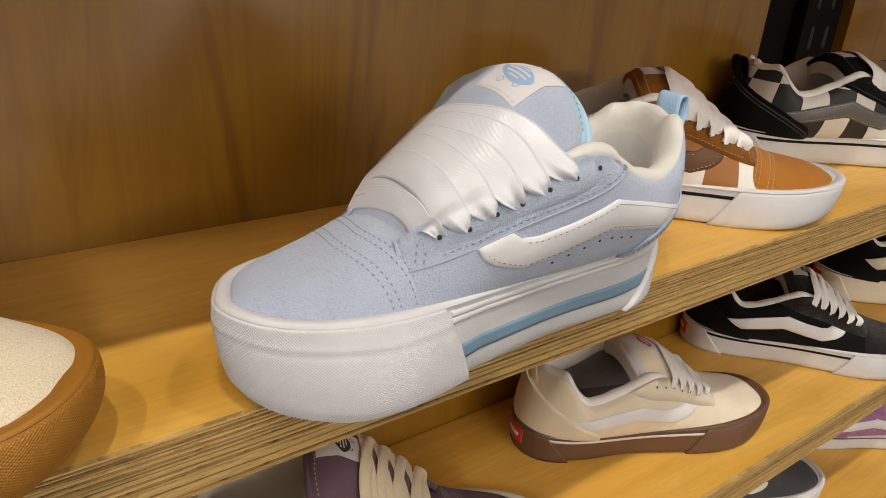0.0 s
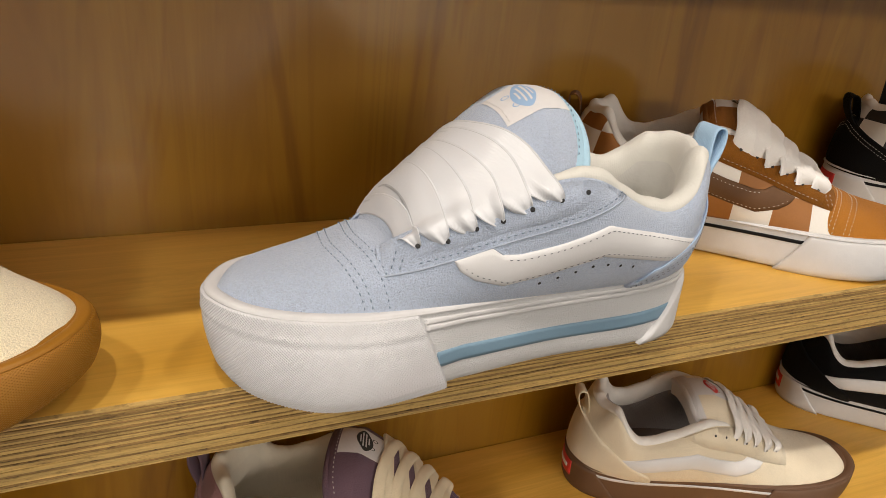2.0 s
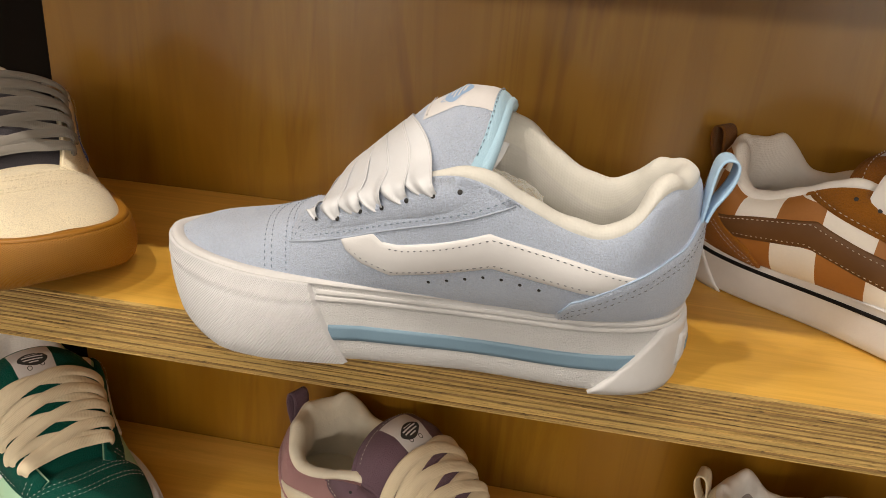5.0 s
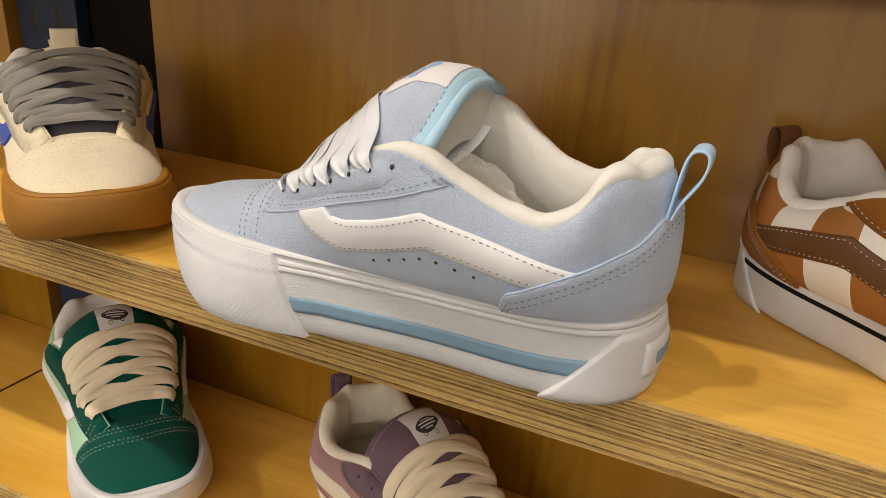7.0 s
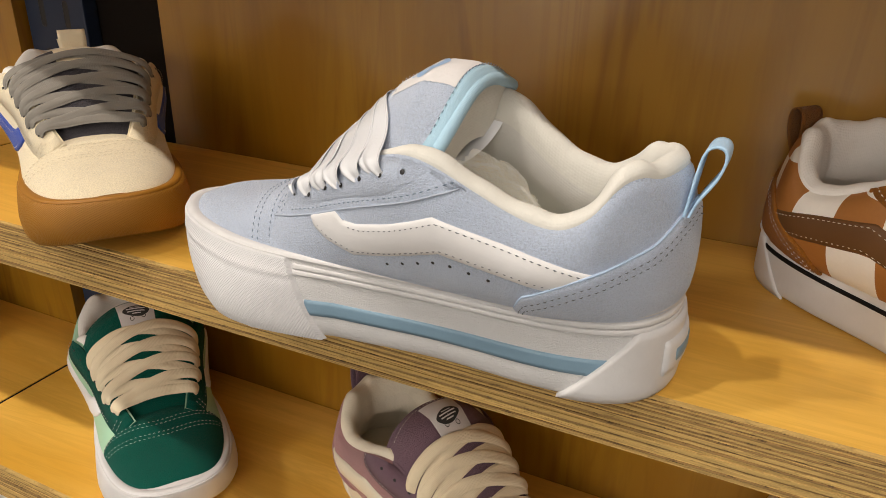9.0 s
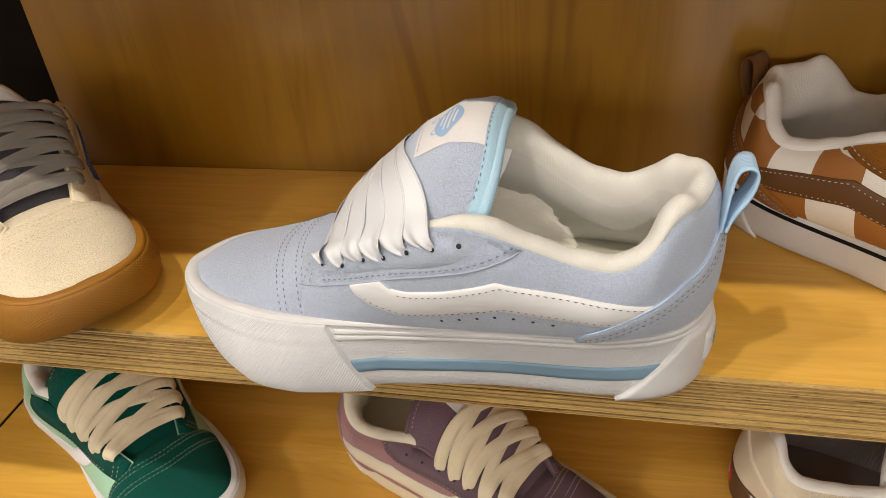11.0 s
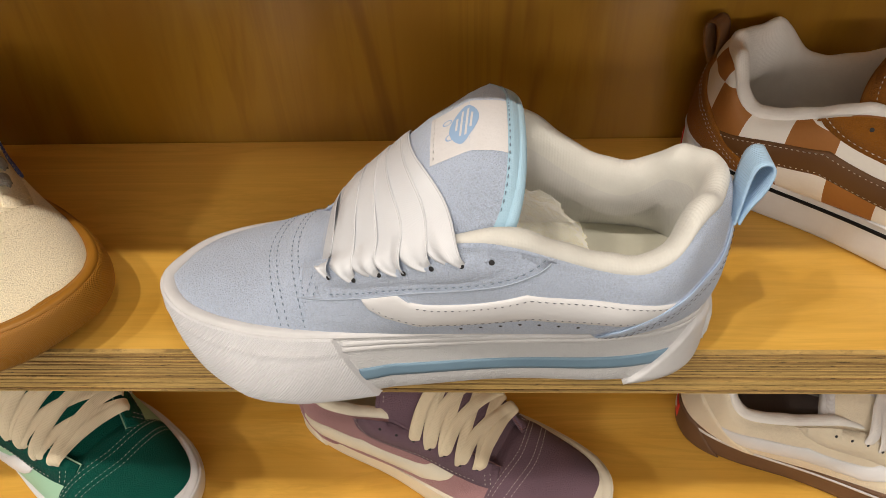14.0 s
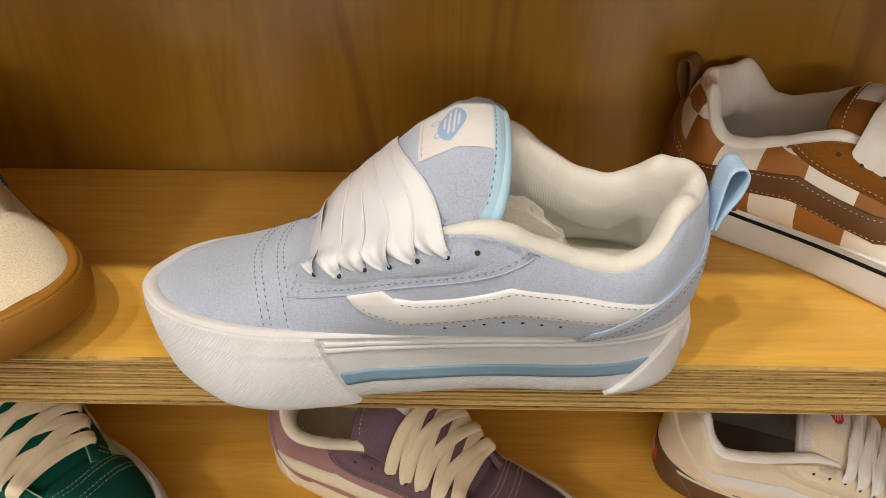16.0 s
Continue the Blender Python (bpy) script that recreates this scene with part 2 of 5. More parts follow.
def box(name, lo, hi, mat, parent=None, label="", bevel=0.0):
    bm = bmesh.new()
    bmesh.ops.create_cube(bm, size=1.0)
    for v in bm.verts:
        v.co = Vector([lo[i] + (v.co[i] + 0.5) * (hi[i] - lo[i]) for i in range(3)])
    if bevel:
        bmesh.ops.bevel(bm, geom=bm.edges[:], offset=bevel, segments=2, affect="EDGES", profile=0.6)
    me = bpy.data.meshes.new(name)
    bm.to_mesh(me)
    bm.free()
    me.materials.append(mat)
    ob = new(name, me)
    if parent is not None:
        ob.parent = parent
    if label:
        tagged(ob, label)
    return ob


def spline(keys, values, x):
    """Natural cubic spline through keys, for one or more columns."""
    k, y, x = np.asarray(keys, float), np.asarray(values, float), np.asarray(x, float)
    one = y.ndim == 1
    y = y[:, None] if one else y
    n = len(k)
    h = np.diff(k)
    A = np.eye(n)
    r = np.zeros_like(y)
    for i in range(1, n - 1):
        A[i, i - 1], A[i, i], A[i, i + 1] = h[i - 1], 2 * (h[i - 1] + h[i]), h[i]
        r[i] = 6 * ((y[i + 1] - y[i]) / h[i] - (y[i] - y[i - 1]) / h[i - 1])
    mm = np.linalg.solve(A, r)
    i = np.clip(np.searchsorted(k, x) - 1, 0, n - 2)
    t0, t1, hh = (k[i + 1] - x)[..., None], (x - k[i])[..., None], h[i][..., None]
    out = mm[i] * t0**3 / (6 * hh) + mm[i + 1] * t1**3 / (6 * hh) + (y[i] / hh - mm[i] * hh / 6) * t0 + (y[i + 1] / hh - mm[i + 1] * hh / 6) * t1
    return out[..., 0] if one else out


def poly_at(pts, t):
    """Points along a polyline, by its length from 0 to 1."""
    p = np.asarray(pts, float)
    d = np.r_[0, np.cumsum(np.linalg.norm(np.diff(p, axis=0), axis=1))]
    t = np.asarray(t) * d[-1]
    return np.stack([np.interp(t, d, p[:, i]) for i in range(p.shape[1])], -1)


def smooth_path(pts, n):
    """A smooth curve through 3D points, n samples at even steps."""
    p = np.asarray(pts, float)
    d = np.r_[0, np.cumsum(np.linalg.norm(np.diff(p, axis=0), axis=1))]
    q = spline(d, p, np.linspace(0, d[-1], n * 4))
    return poly_at(q, np.linspace(0, 1, n))


def unit(v):
    return v / np.maximum(np.linalg.norm(v, axis=-1, keepdims=True), 1e-9)


def tube(name, path, radius, mat, parent, label="", sides=10, flat=1.0, up=None, closed=False):
    """A round or flattened cord along a path."""
    path = np.asarray(path, float)
    n = len(path)
    tan = unit(np.gradient(path, axis=0))
    ref = np.tile([0.0, 0.0, 1.0], (n, 1)) if up is None else up
    side = unit(np.cross(tan, ref))
    nor = np.cross(side, tan)
    r = np.broadcast_to(radius, (n,))
    ang = np.linspace(0, 2 * math.pi, sides, endpoint=False)
    P = path[:, None] + r[:, None, None] * (np.cos(ang)[None, :, None] * side[:, None] + flat * np.sin(ang)[None, :, None] * nor[:, None])
    length = np.r_[0, np.cumsum(np.linalg.norm(np.diff(path, axis=0), axis=1))]
    uv = np.stack(np.broadcast_arrays(length[:, None], (ang * np.mean(r))[None]), -1)
    verts = P.reshape(-1, 3)
    faces = grid_faces(n, sides, closed, True)
    uvs = uv.reshape(-1, 2)
    if not closed:
        verts = np.vstack([verts, path[:1], path[-1:]])
        uvs = np.vstack([uvs, uvs[:1], uvs[-1:]])
        a, b = n * sides, n * sides + 1
        faces += [(a, (j + 1) % sides, j) for j in range(sides)]
        faces += [(b, (n - 1) * sides + j, (n - 1) * sides + (j + 1) % sides) for j in range(sides)]
    return make(name, verts, faces, mat, parent, label, uvs)


def dashes(name, runs, mat, parent, length=0.0024, gap=0.0013, radius=0.00038, label=""):
    """Rows of single stitches along paths; runs: (points, normals)."""
    V, F = [], []
    for pts, nor in runs:
        pts, nor = np.asarray(pts), np.asarray(nor)
        d = np.r_[0, np.cumsum(np.linalg.norm(np.diff(pts, axis=0), axis=1))]
        at = np.arange(0.0005, d[-1] - length, length + gap)
        for a in at:
            p0, p1 = (np.array([np.interp(a + e, d, pts[:, i]) for i in range(3)]) for e in (0, length))
            nn = np.array([np.interp(a, d, nor[:, i]) for i in range(3)])
            tan = unit(p1 - p0)
            sd = unit(np.cross(tan, nn))
            mid = (p0 + p1) / 2 + nn * radius * 0.9
            b = len(V)
            V += [p0 - nn * radius * 0.6, mid + sd * radius, mid + nn * radius, mid - sd * radius, p1 - nn * radius * 0.6]
            F += [(b, b + 1, b + 2), (b, b + 2, b + 3), (b + 4, b + 2, b + 1), (b + 4, b + 3, b + 2), (b, b + 3, b + 4, b + 1)]
    if V:
        return tagged(make(name, V, F, mat, parent, label), kind="stuff")


def discs(name, centres, normals, radius, mat, parent, label=""):
    V, F = [], []
    for c, n in zip(centres, normals):
        n = unit(np.asarray(n))
        a = unit(np.cross(n, [0.3, 0.2, 0.93]))
        b = np.cross(n, a)
        base = len(V)
        k = 12
        for ring, h in ((1.0, 0.0), (0.75, 0.00015)):
            for i in range(k):
                w = 2 * math.pi * i / k
                V.append(np.asarray(c) + radius * ring * (math.cos(w) * a + math.sin(w) * b) + n * h)
        F += [(base + i, base + (i + 1) % k, base + k + (i + 1) % k, base + k + i) for i in range(k)]
        F.append(tuple(base + k + i for i in range(k)))
    return make(name, V, F, mat, parent, label)


# ---- shoes ----

NEAR = [(0.005, -0.013), (0.0085, -0.024), (0.018, -0.0345), (0.038, -0.0435), (0.067, -0.049), (0.095, -0.0505), (0.157, -0.0485), (0.214, -0.0465),
        (0.262, -0.0420), (0.283, -0.033), (0.2935, -0.019), (0.2975, 0.0)]
FAR = [(0.2935, 0.019), (0.283, 0.033), (0.262, 0.0420), (0.214, 0.0455), (0.157, 0.0455), (0.095, 0.0445), (0.065, 0.040), (0.039, 0.031), (0.019, 0.0165), (0.009, 0.0)]
ROUND_NEAR = [(0, 0), (0.003, -0.0165), (0.0125, -0.0305), (0.034, -0.0425), (0.067, -0.0495), (0.095, -0.0515), (0.157, -0.0475), (0.214, -0.0455),
              (0.262, -0.0415), (0.286, -0.0325), (0.298, -0.019), (0.303, 0.0)]
ROUND_FAR = [(x, -y) for x, y in ROUND_NEAR[-2:0:-1]]
# foot of the upper on the sole's rim -> its top edge (x, half width, height)
TOP = [(0.080, 0.086, 0.024, 0.0735), (0.100, 0.102, 0.031, 0.0845), (0.125, 0.124, 0.038, 0.096), (0.150, 0.148, 0.045, 0.106),
       (0.175, 0.176, 0.052, 0.1145), (0.200, 0.199, 0.0525, 0.1085), (0.222, 0.2205, 0.0495, 0.0968), (0.242, 0.2405, 0.0485, 0.0900), (0.256, 0.2535, 0.0480, 0.0915),
       (0.267, 0.2635, 0.0455, 0.0993), (0.277, 0.2705, 0.0395, 0.1092), (0.286, 0.2775, 0.0325, 0.1140), (0.295, 0.2850, 0.0215, 0.1120)]
TOP_FAR = [(0.080, 0.086, 0.022, 0.0665), (0.100, 0.102, 0.028, 0.0755), (0.125, 0.125, 0.032, 0.0890), (0.150, 0.150, 0.036, 0.107),
           (0.175, 0.174, 0.039, 0.1265), (0.192, 0.192, 0.040, 0.1255), (0.205, 0.205, 0.0365, 0.1195), (0.222, 0.220, 0.0345, 0.1080), (0.238, 0.236, 0.033, 0.0985),
           (0.254, 0.251, 0.0315, 0.0945), (0.268, 0.263, 0.029, 0.0995), (0.280, 0.274, 0.0245, 0.1090), (0.291, 0.284, 0.0165, 0.1120)]
APEX = (0.2915, -0.004, 0.1140)
BULGE = [(0.08, 0.003), (0.12, 0.006), (0.16, 0.010), (0.2, 0.013), (0.24, 0.013), (0.262, 0.009), (0.28, 0.0055), (0.2935, 0.005), (0.303, 0.005)]
RIDGE = [(0.0, 0.048), (0.0085, 0.0535), (0.02, 0.0590), (0.036, 0.0625), (0.064, 0.0675), (0.085, 0.0755), (0.11, 0.087), (0.13, 0.095)]
EYES = [(0.1005, 0.0778), (0.115, 0.0816), (0.1291, 0.0885), (0.1418, 0.0932), (0.1545, 0.0998), (0.1664, 0.105), (0.1785, 0.109)]
SWOOP_TOP = [(0.1178, 0.0724), (0.137, 0.080), (0.1425, 0.0764), (0.1505, 0.0766), (0.168, 0.0818), (0.195, 0.0918), (0.268, 0.0732)]
SWOOP_LOW = [(0.1178, 0.0722), (0.121, 0.067), (0.1287, 0.0622), (0.145, 0.0580), (0.165, 0.0630), (0.197, 0.0733), (0.253, 0.0625)]
FACING = [(0.0815, 0.062), (0.100, 0.067), (0.120, 0.0735), (0.170, 0.0925), (0.196, 0.1015), (0.206, 0.1040)]
COUNTER = [(0.230, 0.0496), (0.236, 0.0595), (0.2605, 0.072), (0.287, 0.085)]
TONGUE = [(0.082, 0.076, 0.028, 0.006), (0.10, 0.0880, 0.034, 0.0085), (0.125, 0.1105, 0.042, 0.0175), (0.15, 0.134, 0.047, 0.028), (0.17, 0.1455, 0.051, 0.032), (0.19, 0.145, 0.053, 0.033), (0.21, 0.138, 0.053, 0.034)]


class Last:
    """The shapes of one shoe: sole outline, upper and tongue, in its own axes (toe at 0, heel at +x)."""

    def __init__(self, sole=0.047, lean=0.1, tall=1.0, flare=0.010, drop=0.0, flat=0.0, far=None, under=0.010, blunt=False, spring=0.0, toe=0.0, pitch=0.0, twist=0.0, rise=0.008):
        self.hs, self.lean, self.k, self.fl, self.drop, self.flat = sole, lean, tall, flare, drop, flat
        self.under, self.spring, self.toe, self.pitch, self.twist, self.rise = under, spring, toe, pitch, twist, rise
        near, back = (ROUND_NEAR, ROUND_FAR) if blunt else (NEAR, FAR)
        p = np.array(near + back + near[:1], float)
        ext = np.vstack([p[-4:-1], p, p[1:4]])
        d = np.r_[0, np.cumsum(np.linalg.norm(np.diff(ext, axis=0), axis=1))]
        q = spline(d, ext, np.linspace(d[3], d[-4], 1600))
        self.o = q
        self.s = np.r_[0, np.cumsum(np.linalg.norm(np.diff(q, axis=0), axis=1))]
        self.len = self.s[-1]
        h = int(np.argmax(q[:, 0]))
        self.heel = self.s[h]
        t = np.gradient(q, axis=0)
        self.nrm = unit(np.stack([t[:, 1], -t[:, 0]], -1))
        if self.nrm[400] @ (q[400] - q.mean(0)) < 0:
            self.nrm = -self.nrm
        self.hi = h
        ks, kt = [], []
        self.slim = 0.8 if blunt else 1.0
        slim = [self.slim + (1 - self.slim) * min(1.0, max(0.0, (r[0] - 0.15) / 0.06)) for r in TOP]
        for (bx, tx, ty, tz), kw in zip(TOP, slim):
            ks.append(self.at_x(bx, -1)), kt.append((tx, -ty * kw, tz))
        ks.append(self.heel), kt.append(APEX)
        for (bx, tx, ty, tz), kw in zip((far or TOP)[::-1], slim[::-1]):
            ks.append(self.at_x(bx, 1)), kt.append((tx, ty * kw, tz))
        self.tk, self.tv = np.array(ks), np.array(kt)
        self.s0, self.s1 = ks[0], ks[-1]

    def at_x(self, x, side):
        """Way along the outline to x, on the near (-1) or far (+1) side."""
        if side < 0:
            return float(np.interp(x, self.o[: self.hi, 0], self.s[: self.hi]))
        return float(np.interp(-x, -self.o[self.hi:, 0], self.s[self.hi:]))

    def edge(self, s):
        s = np.mod(s, self.len)
        o = np.stack([np.interp(s, self.s, self.o[:, i]) for i in (0, 1)], -1)
        n = unit(np.stack([np.interp(s, self.s, self.nrm[:, i]) for i in (0, 1)], -1))
        return o, n

    def rim(self, x):
        return self.hs + self.rise * np.clip(1 - x / 0.085, 0, 1) ** 2 + 0.0025 * np.clip((x - 0.22) / 0.08, 0, 1) ** 2

    def foot(self, x):
        return 0.9 * self.under * np.clip(1 - x / 0.06, 0, 1) ** 2 + self.spring * np.clip(1 - x / 0.10, 0, 1) ** 1.5

    def shear(self, P):
        P = np.array(P, float)
        P[..., 1] -= self.lean * np.clip(P[..., 2] - self.hs, 0, None)
        return P

    def sole(self, s, zf, off=0.0):
        s, zf, off = np.broadcast_arrays(np.asarray(s, float), zf, off)
        o, n = self.edge(s)
        x = o[..., 0]
        arch = np.exp(-((x - 0.19) / 0.045) ** 2)
        fore = np.clip((0.128 - x) / 0.05, 0, 1)
        low = (1 - zf)
        out = self.fl * fore * np.sin(math.pi * np.clip(low * 0.75, 0, 1)) * np.clip(x / 0.06, 0, 1) - self.under * low**2 * np.clip(1 - x / 0.05, 0, 1) - 0.004 * arch * low - 0.0015 * np.clip(low * 8 - 7, 0, 1)
        out = out + self.toe * np.sin(math.pi * np.clip(low * 1.0, 0, 1)) * np.clip(1.25 - x / 0.10, 0, 1)
        xy = o + n * (out + off)[..., None]
        z0, z1 = self.foot(x), self.rim(x)
        return np.concatenate([xy, (z0 + zf * (z1 - z0))[..., None]], -1)

    def top(self, s):
        t = spline(self.tk, self.tv, np.clip(s, self.s0, self.s1))
        t[..., 2] = self.hs + (t[..., 2] - 0.047) * self.k
        t[..., 0] -= self.pitch * np.clip((t[..., 0] - 0.235) / 0.05, 0, 1)
        return t

    def quarter(self, s, v, off=0.0, inset=0.003):
        s, v = np.broadcast_arrays(np.asarray(s, float), np.asarray(v, float))
        o, n = self.edge(s)
        b = np.concatenate([o - n * inset, self.rim(o[..., 0])[..., None] - 0.002], -1)
        t = self.top(s)
        bulge = np.interp(o[..., 0], [k for k, _ in BULGE], [w for _, w in BULGE])
        P = b + (t - b) * v[..., None]
        P[..., :2] += n * (bulge * np.clip(1 - (2 * v - 1) ** 2, 0, 1) ** 0.6)[..., None]
        if np.any(off):
            e = 0.0004
            du = self.quarter(s + e, v, 0, inset) - self.quarter(s - e, v, 0, inset)
            dv = self.quarter(s, np.clip(v + 0.01, 0, 1), 0, inset) - self.quarter(s, np.clip(v - 0.01, 0, 1), 0, inset)
            nn = unit(np.cross(du, dv))
            P = P + nn * np.asarray(off)[..., None]
        return P

    def v_of(self, s, z):
        o, _ = self.edge(s)
        b = self.rim(o[..., 0]) - 0.002
        return np.clip((z - b) / (self.top(s)[..., 2] - b), 0, 0.985)

    def side(self, x, z, off=0.0, side=-1):
        """A point on the upper's side from a way x (past the heel it wraps round) and a height given for the standard sole."""
        x, z = np.broadcast_arrays(np.asarray(x, float), np.asarray(z, float))
        if side < 0:
            s = np.interp(x, self.o[: self.hi, 0], self.s[: self.hi])
        else:
            s = np.interp(-x, -self.o[self.hi:, 0], self.s[self.hi:])
        zz = self.hs + (z - 0.047) * self.k
        return s, self.v_of(s, zz)

    def tongue(self, x, q, off=0.0):
        x, q = np.broadcast_arrays(np.asarray(x, float), np.asarray(q, float))
        zc, w, d = (np.interp(x, [r[0] for r in TONGUE], [r[i] for r in TONGUE]) for i in (1, 2, 3))
        d = d * (1 - self.twist * np.clip(q, 0, 1) * np.clip((x - 0.15) / 0.03, 0, 1))
        z = zc - d * np.abs(q) ** 2.3 + off - self.drop * np.clip((x - 0.09) / 0.08, 0, 1) - self.flat * d * (1 - np.abs(q) ** 2.3)
        w = w * (0.5 + 0.5 * self.slim)
        return np.stack([x, q * w + self.lean * 0.05 * np.clip((x - 0.1) / 0.08, 0, 1), self.hs + (z - 0.047) * self.k], -1)


def band(last, name, top, low, mat, parent, thick=0.0016, n=60, m=8, side=-1, label="", puff=0.0):
    """A panel laid on the upper's side between two lines of (x, z), with its own thickness and turned edges."""
    e = 0.012
    u = np.r_[0, 0, np.linspace(e, 1 - e, n), 1, 1]
    w = np.r_[0, 0, np.linspace(0.06, 0.94, m), 1, 1]
    hu = np.r_[-0.4, 0.6, np.ones(n), 0.6, -0.4]
    hw = np.r_[-0.4, 0.6, np.ones(m), 0.6, -0.4]
    a, b = poly_at(top, u), poly_at(low, u)
    xz = a[:, None] * (1 - w)[None, :, None] + b[:, None] * w[None, :, None]
    h = np.minimum(hu[:, None], hw[None]) * thick + puff * np.sin(math.pi * w)[None] * np.clip(hu, 0, 1)[:, None]
    s, v = last.side(xz[..., 0], xz[..., 1], side=side)
    P = last.shear(last.quarter(s, v, h))
    return sheet(name, P, mat, parent, label, xz, flip=side < 0)


def line_on(last, pts, off, side=-1, n=160):
    xz = poly_at(pts, np.linspace(0, 1, n))
    s, v = last.side(xz[:, 0], xz[:, 1], side=side)
    P = last.shear(last.quarter(s, v, np.full(n, off)))
    Q = last.shear(last.quarter(s, v, np.full(n, off + 0.001)))
    return P, unit(Q - P)


def shift(pts, dx, dz):
    return [(x + dx, z + dz) for x, z in pts]


def ribbon(last, name, ea, eb, width, mat, parent, layer=0.0, ends=0.35, n=44, m=9, label="", curl=0.0):
    """A flat lace from one eyelet over the tongue to another: (x, z, side) each."""
    def eye(e):
        s, v = last.side(e[0], e[1], side=e[2])
        return last.quarter(s, v, np.array(0.0018))[None][0], last.quarter(s, v, np.array(0.010))
    pa, na = eye(ea)
    pb, nb = eye(eb)
    qs = np.linspace(0.82, -0.82, 7) * (1 if ea[2] > 0 else -1)
    mids = []
    for i, q in enumerate(qs):
        f = (i + 1) / (len(qs) + 1)
        x = ea[0] + (eb[0] - ea[0]) * f
        x = max(x, 0.092)
        mids.append(last.tongue(x, q, 0.0026 + layer))
    path = smooth_path([pa, 0.55 * na + 0.45 * mids[0], *mids[1:-1], 0.55 * nb + 0.45 * mids[-1], pb], n)
    tan = unit(np.gradient(path, axis=0))
    t = np.linspace(0, 1, n)
    wq = np.interp(path[:, 0], [r[0] for r in TONGUE], [r[2] for r in TONGUE])
    qq = np.clip(path[:, 1] / wq, -0.97, 0.97)
    out = np.cross(last.tongue(path[:, 0] + 0.004, qq) - last.tongue(path[:, 0] - 0.004, qq), last.tongue(path[:, 0], qq + 0.03) - last.tongue(path[:, 0], qq - 0.03))
    side = unit(np.cross(tan, unit(out)))
    nor = np.cross(side, tan)
    shape = np.clip(np.sin(math.pi * np.clip(t, 0.0, 1)) * 2.3, 0, 1)
    shape = shape * (2 - shape)
    w = width * (ends + (1 - ends) * shape)
    g = np.linspace(-1, 1, m)
    P = path[:, None] + side[:, None] * (g[None, :, None] * w[:, None, None] * 0.5)
    P = P + nor[:, None] * (curl * (1 - g**2)[None, :] * shape[:, None] + 0.0003 * np.sin(g * 4 + ea[0] * 900)[None] * np.sin(t * 9 + ea[0] * 700)[:, None])[..., None]
    edge = (0.0009 * np.sqrt(np.clip(1 - g**4, 0, 1)))[None, :, None] * nor[:, None]
    P, bot = P + edge, P - edge
    length = np.r_[0, np.cumsum(np.linalg.norm(np.diff(path, axis=0), axis=1))]
    uv = np.stack(np.broadcast_arrays(length[:, None], g[None] * width * 0.5), -1)
    ring = np.concatenate([P, bot[:, ::-1]], 1)
    ruv = np.concatenate([uv, uv[:, ::-1]], 1)
    return sheet(name, last.shear(ring), mat, parent, label, ruv, wrap_v=True)


# heel-side edge of each wide ribbon as it crosses the tongue, from the near eyelet to the far flap
ACROSS = (-1.2, -0.85, -0.55, -0.3, 0.1, 0.5, 1.0)
RIBBONS = [(0.1024, 0.1035, 0.1042, 0.1040, 0.1030, 0.1020, 0.1010), (0.1160, 0.1166, 0.1166, 0.1166, 0.1168, 0.1170, 0.1165),
           (0.1298, 0.1288, 0.1268, 0.1258, 0.1255, 0.1260, 0.1265), (0.1424, 0.1410, 0.1360, 0.1330, 0.1305, 0.1300, 0.1310),
           (0.1550, 0.1520, 0.1460, 0.1418, 0.1383, 0.1370, 0.1370), (0.1680, 0.1625, 0.1530, 0.1467, 0.1420, 0.1408, 0.1410)]


